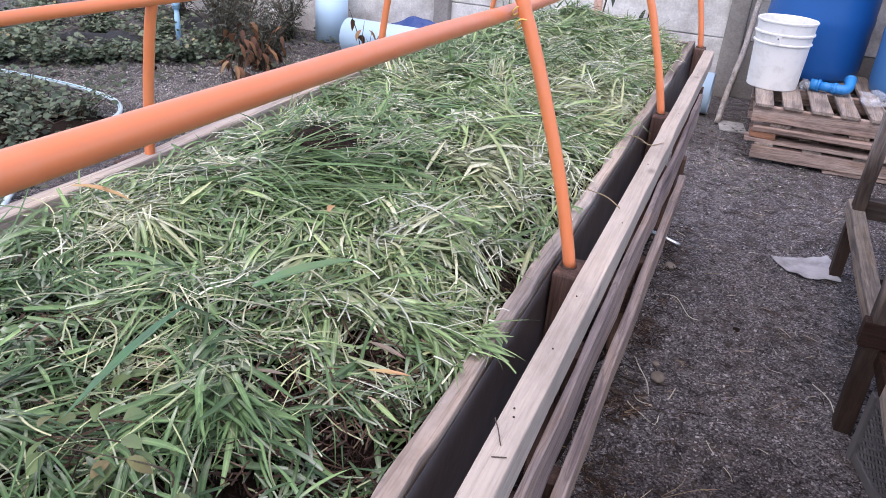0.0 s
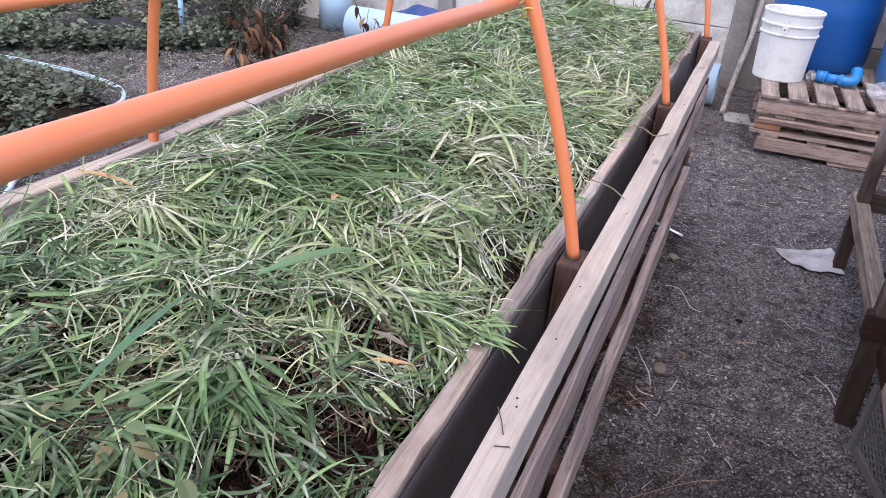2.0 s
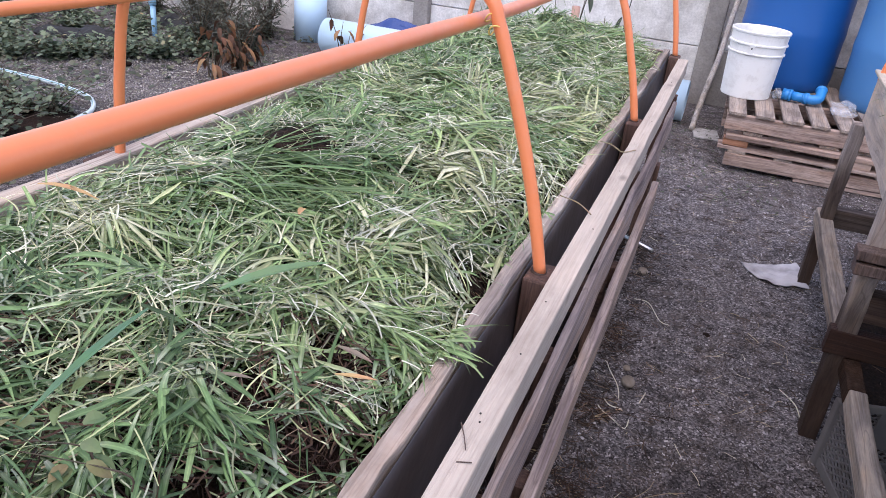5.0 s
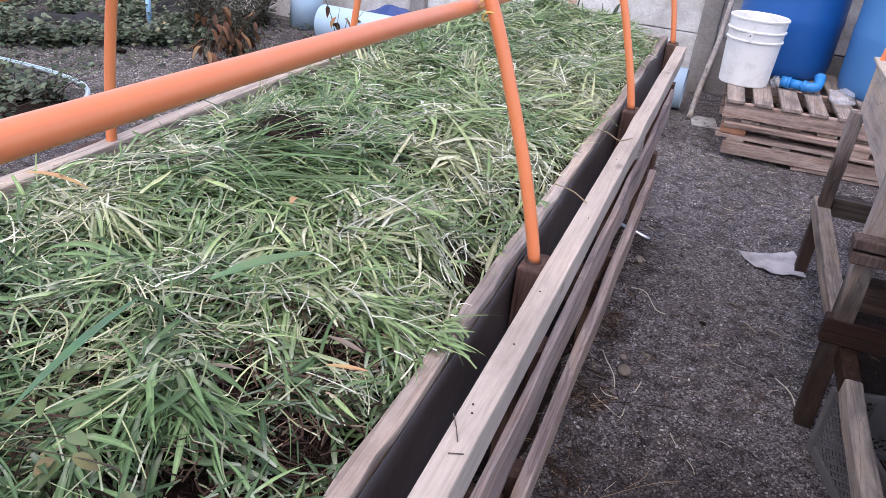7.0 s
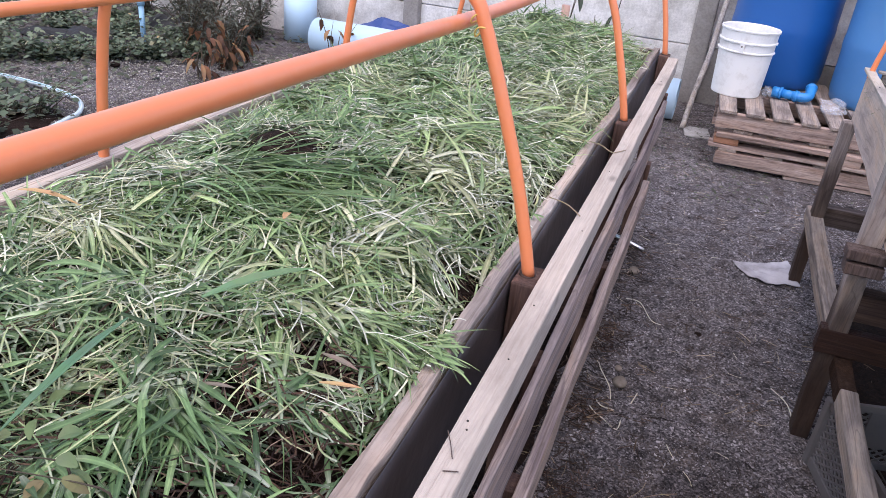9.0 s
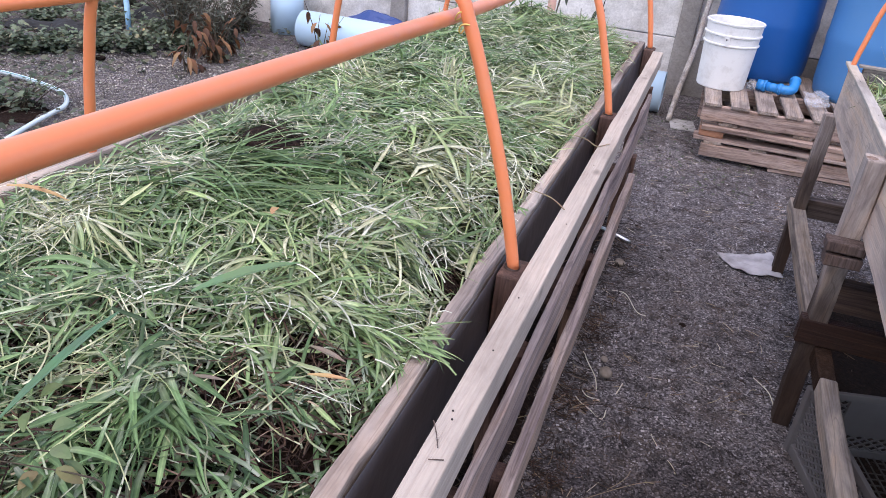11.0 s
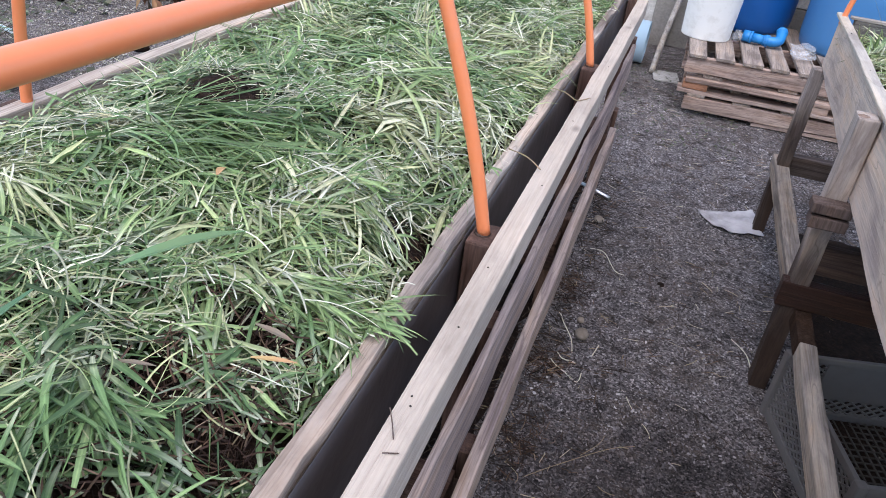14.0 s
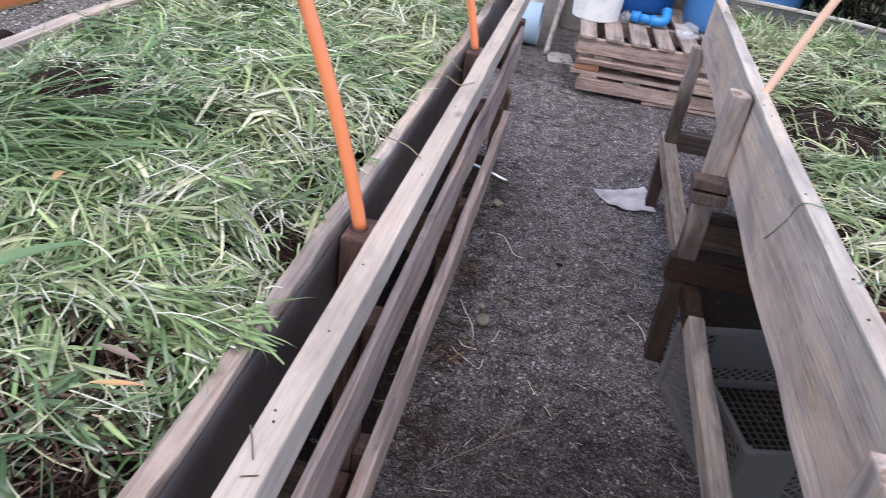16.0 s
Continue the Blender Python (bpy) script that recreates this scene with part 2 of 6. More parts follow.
M_HOSE = plastic("pale_hose", (0.62, 0.72, 0.74), 0.45, 0.3, (0.3, 0.32, 0.3), 20.0)
M_HOSE2 = plastic("hose_stripe", (0.22, 0.42, 0.45), 0.45, 0.2)
M_TIE = plastic("yellow_tie", (0.76, 0.52, 0.14), 0.5, 0.1)
M_TARP = plastic("blue_tarp", (0.02, 0.055, 0.2), 0.5, 0.2)
M_BAGBLACK = plastic("black_film", (0.010, 0.010, 0.011), 0.7, 0.3, (0.03, 0.028, 0.025), 10)
M_TUBE = plastic("brown_tube", (0.42, 0.255, 0.20), 0.7, 0.3, (0.2, 0.12, 0.09), 10)
M_STEEL, *_ = material("bright_steel", 0.3, 1.0)
M_STEEL.node_tree.nodes["Principled BSDF"].inputs["Base Color"].default_value = (0.6, 0.6, 0.6, 1)
M_NAIL, *_ = material("dark_nail", 0.6, 0.6)
M_NAIL.node_tree.nodes["Principled BSDF"].inputs["Base Color"].default_value = (0.05, 0.04, 0.035, 1)


def liner_material():
    m, n, l, b = material("black_liner", 0.42)
    tc = n.new("ShaderNodeTexCoord")
    g = noise_tex(n, l, tc.outputs["Object"], 5.0, 8, 0.65, (1, 0.6, 1.6))
    r = ramp(n, [(0.3, (0.024, 0.020, 0.021)), (0.55, (0.052, 0.043, 0.043)), (0.8, (0.12, 0.10, 0.098))])
    l.new(g.outputs["Fac"], r.inputs["Fac"])
    l.new(r.outputs["Color"], b.inputs["Base Color"])
    g2 = noise_tex(n, l, tc.outputs["Object"], 14, 4, 0.5)
    bump(n, l, b, g2.outputs["Fac"], 0.35, 0.01)
    return m


M_LINER = liner_material()


def earth(name, dark, mid, light, scale=60, height=0.6):
    m, n, l, b = material(name, 0.95, spec=0.15)
    tc = n.new("ShaderNodeTexCoord")
    g = noise_tex(n, l, tc.outputs["Object"], scale, 8, 0.75)
    big = noise_tex(n, l, tc.outputs["Object"], 2.2, 5, 0.6)
    r = ramp(n, [(0.3, dark), (0.52, mid), (0.75, light)])
    l.new(g.outputs["Fac"], r.inputs["Fac"])
    r2 = ramp(n, [(0.35, (0.6, 0.58, 0.56)), (0.65, (1.15, 1.12, 1.1))])
    l.new(big.outputs["Fac"], r2.inputs["Fac"])
    l.new(mix(n, l, 1.0, r.outputs["Color"], r2.outputs["Color"], "MULTIPLY"), b.inputs["Base Color"])
    bump(n, l, b, g.outputs["Fac"], height, 0.012)
    return m


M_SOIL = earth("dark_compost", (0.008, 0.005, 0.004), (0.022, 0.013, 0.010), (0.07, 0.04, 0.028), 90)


def damp(n, l, c, col):
    """Trodden damp patches: one large one on the path, and small clumps of dark earth."""
    mid = noise_tex(n, l, c, 9.0, 7, 0.7)
    dist = n.new("ShaderNodeVectorMath")
    dist.operation = "DISTANCE"
    l.new(c, dist.inputs[0])
    dist.inputs[1].default_value = (0.45, 1.80, 0.0)
    darken = n.new("ShaderNodeMath")
    darken.operation = "MULTIPLY_ADD"
    l.new(mid.outputs["Fac"], darken.inputs[0])
    darken.inputs[1].default_value = 0.85
    l.new(dist.outputs["Value"], darken.inputs[2])
    wr = ramp(n, [(0.62, (0.42, 0.40, 0.40)), (0.82, (0.66, 0.64, 0.64)), (1.0, (1, 1, 1))])
    l.new(darken.outputs[0], wr.inputs["Fac"])
    col = mix(n, l, 1.0, col, wr.outputs["Color"], "MULTIPLY")
    cl = noise_tex(n, l, c, 16.0, 6, 0.7)
    cr = ramp(n, [(0.36, (0.42, 0.40, 0.39)), (0.48, (0.95, 0.94, 0.93)), (0.65, (1.25, 1.23, 1.22))])
    l.new(cl.outputs["Fac"], cr.inputs["Fac"])
    return mix(n, l, 0.9, col, cr.outputs["Color"], "MULTIPLY")


def gravel_material():
    """Fine grey grit trodden into dark earth: cells of stone at two sizes, damp patches."""
    m, n, l, b = material("gritty_ground", 0.9, spec=0.2)
    tc = n.new("ShaderNodeTexCoord")
    c = tc.outputs["Object"]
    warp = noise_tex(n, l, c, 40, 3, 0.5)
    wv = n.new("ShaderNodeVectorMath")
    wv.operation = "MULTIPLY_ADD"
    l.new(warp.outputs["Color"], wv.inputs[0])
    wv.inputs[1].default_value = (0.012, 0.012, 0.012)
    l.new(c, wv.inputs[2])
    v1 = n.new("ShaderNodeTexVoronoi")
    v1.inputs["Scale"].default_value = 190
    l.new(wv.outputs[0], v1.inputs["Vector"])
    v2 = noise_tex(n, l, c, 150, 9, 0.8)
    sep = n.new("ShaderNodeSeparateColor")
    l.new(v1.outputs["Color"], sep.inputs[0])
    r = ramp(n, [(0.0, (0.036, 0.032, 0.034)), (0.45, (0.122, 0.114, 0.119)), (0.85, (0.23, 0.217, 0.226)), (1.0, (0.42, 0.395, 0.40))])
    l.new(sep.outputs[0], r.inputs["Fac"])
    edge = ramp(n, [(0.39, (0.17, 0.155, 0.15)), (0.5, (1, 1, 1)), (0.64, (1.7, 1.65, 1.62))])
    l.new(v2.outputs["Fac"], edge.inputs["Fac"])
    col = mix(n, l, 0.9, r.outputs["Color"], edge.outputs["Color"], "MULTIPLY")
    big = noise_tex(n, l, c, 1.7, 6, 0.6)
    br = ramp(n, [(0.32, (0.42, 0.40, 0.40)), (0.48, (0.95, 0.93, 0.94)), (0.7, (1.4, 1.36, 1.34))])
    l.new(big.outputs["Fac"], br.inputs["Fac"])
    col = mix(n, l, 1.0, col, br.outputs["Color"], "MULTIPLY")
    mid = noise_tex(n, l, c, 9.0, 7, 0.7)
    mr = ramp(n, [(0.46, (0, 0, 0)), (0.66, (0.75, 0.75, 0.75))])
    l.new(mid.outputs["Fac"], mr.inputs["Fac"])
    earthy = mix(n, l, 1.0, edge.outputs["Color"], (0.105, 0.082, 0.07), "MULTIPLY")
    col = mix(n, l, mr.outputs["Color"], col, earthy)
    col = damp(n, l, c, col)
    l.new(col, b.inputs["Base Color"])
    h = n.new("ShaderNodeMath")
    h.operation = "ADD"
    l.new(v1.outputs["Distance"], h.inputs[0])
    l.new(v2.outputs["Fac"], h.inputs[1])
    bump(n, l, b, h.outputs[0], 0.8, 0.007)
    return m


M_GROUND = gravel_material()


def island_stone(name, stops):
    m, n, l, b = material(name, 0.85, spec=0.3)
    g = n.new("ShaderNodeNewGeometry")
    r = ramp(n, stops)
    l.new(g.outputs["Random Per Island"], r.inputs["Fac"])
    tc = n.new("ShaderNodeTexCoord")
    t = noise_tex(n, l, tc.outputs["Object"], 120, 4, 0.6)
    l.new(mix(n, l, 0.35, r.outputs["Color"], t.outputs["Color"], "OVERLAY"), b.inputs["Base Color"])
    return m


def grit_material(stops):
    """Stone chips, each its own grey, darkened where the path is damp."""
    m, n, l, b = material("grit", 0.85, spec=0.3)
    g = n.new("ShaderNodeNewGeometry")
    r = ramp(n, stops)
    l.new(g.outputs["Random Per Island"], r.inputs["Fac"])
    tc = n.new("ShaderNodeTexCoord")
    l.new(damp(n, l, tc.outputs["Object"], r.outputs["Color"]), b.inputs["Base Color"])
    return m


M_GRIT = grit_material([(0.0, (0.039, 0.035, 0.038)), (0.5, (0.130, 0.120, 0.130)), (0.85, (0.250, 0.233, 0.250)), (1.0, (0.48, 0.455, 0.465))])
M_FARGRIT = island_stone("pale_gravel", [(0.0, (0.07, 0.062, 0.052)), (0.5, (0.20, 0.182, 0.155)), (0.85, (0.34, 0.315, 0.275)), (1.0, (0.5, 0.475, 0.43))])
M_STRAW = island_stone("dry_straw", [(0.0, (0.13, 0.085, 0.05)), (0.4, (0.32, 0.25, 0.16)), (1.0, (0.66, 0.60, 0.47))])
M_BITS = island_stone("brown_bits", [(0.0, (0.010, 0.007, 0.006)), (0.55, (0.035, 0.021, 0.015)), (0.93, (0.09, 0.055, 0.038)), (1.0, (0.24, 0.17, 0.11))])
M_PALESTRAW = island_stone("pale_straw", [(0.0, (0.50, 0.46, 0.38)), (1.0, (0.68, 0.64, 0.55))])
M_HUSK = island_stone("brown_husk", [(0.0, (0.018, 0.009, 0.007)), (0.6, (0.06, 0.032, 0.022)), (0.92, (0.15, 0.09, 0.06)), (1.0, (0.42, 0.32, 0.22))])
M_STONE = earth("river_stone", (0.16, 0.13, 0.11), (0.26, 0.22, 0.19), (0.34, 0.30, 0.27), 30, 0.2)


def concrete(name, base, dirt, scale=3.0, amount=0.6, coarse=0.5):
    m, n, l, b = material(name, 0.9, spec=0.2)
    tc = n.new("ShaderNodeTexCoord")
    c = tc.outputs["Object"]
    g = noise_tex(n, l, c, scale, 9, 0.7)
    r = ramp(n, [(0.42, (0, 0, 0)), (0.66, (1, 1, 1))])
    l.new(g.outputs["Fac"], r.inputs["Fac"])
    f = n.new("ShaderNodeMath")
    f.operation = "MULTIPLY"
    l.new(r.outputs["Color"], f.inputs[0])
    f.inputs[1].default_value = amount
    col = mix(n, l, f.outputs[0], base, dirt)
    fine = noise_tex(n, l, c, 70, 6, 0.7)
    fr = ramp(n, [(0.3, (0.72, 0.71, 0.7)), (0.6, (1.05, 1.05, 1.05))])
    l.new(fine.outputs["Fac"], fr.inputs["Fac"])
    l.new(mix(n, l, 0.8, col, fr.outputs["Color"], "MULTIPLY"), b.inputs["Base Color"])
    bump(n, l, b, fine.outputs["Fac"], coarse, 0.006)
    return m


M_WALL = concrete("limewashed_concrete", (0.755, 0.71, 0.665), (0.30, 0.262, 0.23), 3.4, 0.75)
M_CPOST = concrete("bare_concrete", (0.33, 0.295, 0.265), (0.17, 0.15, 0.135), 5.0, 0.6)
M_BRICK = concrete("cement_lump", (0.42, 0.40, 0.385), (0.2, 0.18, 0.16), 12.0, 0.6)
M_STICK = wood("bleached_stick", (0.26, 0.23, 0.2), (0.42, 0.38, 0.345), (0.54, 0.5, 0.46), axis="z", stain=0.2)
M_LOG = wood("split_log", (0.36, 0.27, 0.23), (0.54, 0.44, 0.39), (0.64, 0.55, 0.50), axis="y", stain=0.3)


def cloth_material():
    m, n, l, b = material("grey_cloth", 0.95, spec=0.1)
    tc = n.new("ShaderNodeTexCoord")
    g = noise_tex(n, l, tc.outputs["Object"], 9, 6, 0.6)
    r = ramp(n, [(0.35, (0.27, 0.255, 0.265)), (0.55, (0.43, 0.41, 0.43)), (0.75, (0.52, 0.50, 0.52))])
    l.new(g.outputs["Fac"], r.inputs["Fac"])
    l.new(r.outputs["Color"], b.inputs["Base Color"])
    w = noise_tex(n, l, tc.outputs["Object"], 300, 2, 0.5)
    bump(n, l, b, w.outputs["Fac"], 0.3, 0.002)
    return m


M_CLOTH = cloth_material()


def film_material():
    """Thin clear film: mostly see-through, with milky, shiny creases."""
    m, n, l, b = material("clear_film", 0.15, spec=0.8)
    b.inputs["Base Color"].default_value = (0.78, 0.80, 0.84, 1)
    clear = n.new("ShaderNodeBsdfTransparent")
    ms = n.new("ShaderNodeMixShader")
    ms.inputs[0].default_value = 0.80
    l.new(b.outputs[0], ms.inputs[1])
    l.new(clear.outputs[0], ms.inputs[2])
    l.new(ms.outputs[0], n["Material Output"].inputs["Surface"])
    return m


M_FILM = film_material()


def blade_material(name, deep, green, lime, straw, pale):
    """Grass: hue by each blade's own tone, bleached towards the cut stem."""
    m, n, l, b = material(name, 0.45, spec=0.3)
    tone = n.new("ShaderNodeAttribute")
    tone.attribute_name = "tone"
    along = n.new("ShaderNodeAttribute")
    along.attribute_name = "along"
    r = ramp(n, [(0.0, deep), (0.35, green), (0.65, lime), (0.85, straw), (1.0, pale)])
    l.new(tone.outputs["Fac"], r.inputs["Fac"])
    ar = ramp(n, [(0.0, (1, 1, 1)), (0.22, (0.45, 0.45, 0.45)), (0.42, (0, 0, 0))])
    l.new(along.outputs["Fac"], ar.inputs["Fac"])
    f = n.new("ShaderNodeMath")
    f.operation = "MULTIPLY"
    f.inputs[1].default_value = 0.5
    l.new(ar.outputs["Color"], f.inputs[0])
    col = mix(n, l, f.outputs[0], r.outputs["Color"], pale)
    g = n.new("ShaderNodeNewGeometry")
    vr = ramp(n, [(0.0, (0.60, 0.62, 0.62)), (0.6, (1.02, 1.02, 1.02)), (1.0, (1.45, 1.42, 1.38))])
    l.new(g.outputs["Random Per Island"], vr.inputs["Fac"])
    col = mix(n, l, 1.0, col, vr.outputs["Color"], "MULTIPLY")
    rib = n.new("ShaderNodeAttribute")
    rib.attribute_name = "rib"
    rr = ramp(n, [(0.0, (0.86, 0.88, 0.86)), (0.72, (0.98, 0.98, 0.98)), (0.86, (1.25, 1.22, 1.2)), (1.0, (1.32, 1.28, 1.26))])
    l.new(rib.outputs["Fac"], rr.inputs["Fac"])
    col = mix(n, l, 1.0, col, rr.outputs["Color"], "MULTIPLY")
    tc = n.new("ShaderNodeTexCoord")
    fleck = noise_tex(n, l, tc.outputs["Object"], 90, 4, 0.65)
    fr = ramp(n, [(0.32, (0.72, 0.72, 0.70)), (0.55, (1.0, 1.0, 1.0)), (0.75, (1.25, 1.22, 1.18))])
    l.new(fleck.outputs["Fac"], fr.inputs["Fac"])
    col = mix(n, l, 0.8, col, fr.outputs["Color"], "MULTIPLY")
    l.new(col, b.inputs["Base Color"])
    tr = n.new("ShaderNodeBsdfTranslucent")
    l.new(col, tr.inputs["Color"])
    ms = n.new("ShaderNodeMixShader")
    ms.inputs[0].default_value = 0.15
    l.new(b.outputs[0], ms.inputs[1])
    l.new(tr.outputs[0], ms.inputs[2])
    l.new(ms.outputs[0], n["Material Output"].inputs["Surface"])
    return m


M_BLADE = blade_material("cut_grass", (0.070, 0.125, 0.052), (0.145, 0.240, 0.100), (0.268, 0.358, 0.160), (0.44, 0.44, 0.26), (0.70, 0.69, 0.58))


def leaf_material(name, stops, rough=0.5):
    m, n, l, b = material(name, rough, spec=0.35)
    g = n.new("ShaderNodeNewGeometry")
    r = ramp(n, stops)
    l.new(g.outputs["Random Per Island"], r.inputs["Fac"])
    tc = n.new("ShaderNodeTexCoord")
    t = noise_tex(n, l, tc.outputs["Object"], 25, 4, 0.6)
    col = mix(n, l, 0.3, r.outputs["Color"], t.outputs["Color"], "OVERLAY")
    l.new(col, b.inputs["Base Color"])
    tr = n.new("ShaderNodeBsdfTranslucent")
    l.new(col, tr.inputs["Color"])
    ms = n.new("ShaderNodeMixShader")
    ms.inputs[0].default_value = 0.2
    l.new(b.outputs[0], ms.inputs[1])
    l.new(tr.outputs[0], ms.inputs[2])
    l.new(ms.outputs[0], n["Material Output"].inputs["Surface"])
    return m


M_MALLOW = leaf_material("mallow_leaf", [(0.0, (0.04, 0.058, 0.036)), (0.5, (0.12, 0.155, 0.10)), (0.85, (0.20, 0.24, 0.155)), (0.985, (0.23, 0.255, 0.16)), (1.0, (0.34, 0.27, 0.14))], 0.75)
M_SHRUB = leaf_material("shrub_leaf", [(0.0, (0.035, 0.042, 0.03)), (0.6, (0.085, 0.092, 0.068)), (1.0, (0.17, 0.165, 0.125))])
M_BROWN = leaf_material("withered_leaf", [(0.0, (0.055, 0.026, 0.017)), (0.5, (0.16, 0.072, 0.038)), (0.85, (0.27, 0.135, 0.065)), (1.0, (0.33, 0.20, 0.10))], 0.7)
M_BUSH = leaf_material("bush_leaf", [(0.0, (0.01, 0.016, 0.010)), (0.6, (0.028, 0.04, 0.024)), (0.9, (0.06, 0.075, 0.045)), (1.0, (0.14, 0.12, 0.075))])
M_FARLEAF = leaf_material("narrow_leaf", [(0.0, (0.025, 0.035, 0.02)), (1.0, (0.07, 0.085, 0.05))])
M_WEED = leaf_material("weed_leaf", [(0.0, (0.035, 0.045, 0.027)), (0.6, (0.08, 0.095, 0.055)), (1.0, (0.14, 0.135, 0.085))])
M_WEEDLEAF = leaf_material("olive_weed_leaf", [(0.0, (0.09, 0.13, 0.05)), (0.88, (0.16, 0.21, 0.09)), (0.95, (0.20, 0.17, 0.08)), (1.0, (0.16, 0.10, 0.05))], 0.6)
M_TAN = leaf_material("tan_leaf", [(0.0, (0.50, 0.27, 0.10)), (1.0, (0.62, 0.42, 0.22))], 0.7)
M_DEADLEAF = leaf_material("dead_leaf", [(0.0, (0.20, 0.155, 0.115)), (1.0, (0.30, 0.24, 0.18))], 0.8)
M_BROADLEAF = leaf_material("broad_blade", [(0.0, (0.12, 0.215, 0.10)), (1.0, (0.18, 0.285, 0.14))], 0.5)
M_DEEPBLADE = leaf_material("deep_blade", [(0.0, (0.09, 0.19, 0.10)), (1.0, (0.13, 0.24, 0.13))], 0.45)
M_STEM = leaf_material("plant_stem", [(0.0, (0.05, 0.04, 0.028)), (1.0, (0.13, 0.10, 0.07))], 0.8)

# ---- building helpers ----


def thing(name, loc, label, category, group="", kind=""):
    ob = new(name)
    ob.location = loc
    ob.empty_display_size = 0.1
    return tagged(ob, label, category, group, kind)


def origin_of(ob):
    p = Vector((0, 0, 0))
    while ob is not None:
        p += ob.location
        ob = ob.parent
    return p


def finish(name, me, mat, parent=None, label="", smooth=False):
    me.materials.append(mat)
    if smooth:
        for p in me.polygons:
            p.use_smooth = True
    ob = new(name, me)
    if parent is not None:
        ob.parent = parent
    if label:
        ob["label"] = label
    return ob


def part(name, bm, mat, parent, label="", smooth=False):
    """One mesh, given in world metres, as a part under a thing or part."""
    o = origin_of(parent) if parent is not None else Vector((0, 0, 0))
    bmesh.ops.translate(bm, vec=-o, verts=bm.verts)
    me = bpy.data.meshes.new(name)
    bm.to_mesh(me)
    bm.free()
    return finish(name, me, mat, parent, label, smooth)


def raw(name, verts, faces, mat, parent=None, label="", smooth=False, attrs=()):
    """One mesh from computed arrays, in world metres."""
    o = np.array(origin_of(parent)) if parent is not None else np.zeros(3)
    me = bpy.data.meshes.new(name)
    me.from_pydata((np.asarray(verts) - o).tolist(), [], faces if isinstance(faces, list) else faces.tolist())
    for key, values in attrs:
        a = me.attributes.new(key, "FLOAT", "POINT")
        a.data.foreach_set("value", np.asarray(values, dtype=np.float32))
    return finish(name, me, mat, parent, label, smooth)


def plank_bm(x0, x1, y0, y1, z0, z1, bevel=0.003, wear=0.0015, seed=0, step=0.12):
    """A sawn board: cut along its length, edges broken, faces a little uneven."""
    bm = bmesh.new()
    size = Vector((x1 - x0, y1 - y0, z1 - z0))
    bmesh.ops.create_cube(bm, size=1.0)
    bmesh.ops.scale(bm, vec=size, verts=bm.verts)
    k = max(range(3), key=lambda i: size[i])
    cuts = max(1, int(size[k] / step))
    no = Vector((0, 0, 0))
    no[k] = 1
    bmesh.ops.bevel(bm, geom=list(bm.edges), offset=min(bevel, min(size) * 0.3), segments=2, affect="EDGES", profile=0.6)
    for i in range(1, cuts):
        co = Vector((0, 0, 0))
        co[k] = -size[k] / 2 + size[k] * i / cuts
        bmesh.ops.bisect_plane(bm, geom=list(bm.verts) + list(bm.edges) + list(bm.faces), plane_co=co, plane_no=no)
    for v in bm.verts:
        q = v.co * 6.0 + Vector((seed * 3.1, seed * 1.7, seed * 2.3))
        q2 = v.co * 38.0 + Vector((seed * 2.1, seed * 4.7, seed))
        for i in range(3):
            if i != k:
                v.co[i] += (noise.noise(q + Vector((i * 9.0, 0, 0))) * 1.6 + noise.noise(q2 + Vector((0, i * 7.0, 0)))) * wear
    bmesh.ops.translate(bm, vec=((x0 + x1) / 2, (y0 + y1) / 2, (z0 + z1) / 2), verts=bm.verts)
    return bm


def sweep(points, radius, sides=14, closed_ends=True, hollow=0.0):
    """A round bar or pipe along points; radius may be a list. hollow: wall thickness at the ends."""
    pts = [Vector(p) for p in points]
    rs = radius if isinstance(radius, (list, tuple)) else [radius] * len(pts)
    bm = bmesh.new()
    rings = []
    up = None
    for i, p in enumerate(pts):
        d = (pts[min(i + 1, len(pts) - 1)] - pts[max(i - 1, 0)]).normalized()
        if up is None:
            up = d.orthogonal().normalized()
        up = (up - d * up.dot(d)).normalized()
        side = d.cross(up)
        rings.append([bm.verts.new(p + (up * math.cos(a) + side * math.sin(a)) * rs[i]) for a in (2 * math.pi * k / sides for k in range(sides))])
    for a, b in zip(rings, rings[1:]):
        for k in range(sides):
            bm.faces.new((a[k], a[(k + 1) % sides], b[(k + 1) % sides], b[k]))
    if hollow:
        for ring, p, i in ((rings[0], pts[0], 0), (rings[-1], pts[-1], -1)):
            d = (pts[1] - pts[0]) if i == 0 else (pts[-2] - pts[-1])
            d.normalize()
            q = (rs[i] - hollow) / rs[i]
            lip = [bm.verts.new(p + (v.co - p) * q) for v in ring]
            deep = [bm.verts.new(v.co + d * min(0.12, (pts[0] - pts[-1]).length * 0.4)) for v in lip]
            for k in range(sides):
                k2 = (k + 1) % sides
                bm.faces.new((ring[k2], ring[k], lip[k], lip[k2]))
                bm.faces.new((lip[k2], lip[k], deep[k], deep[k2]))
            bm.faces.new(deep)
    elif closed_ends:
        bm.faces.new(rings[0][::-1])
        bm.faces.new(rings[-1])
    bmesh.ops.recalc_face_normals(bm, faces=bm.faces)
    return bm


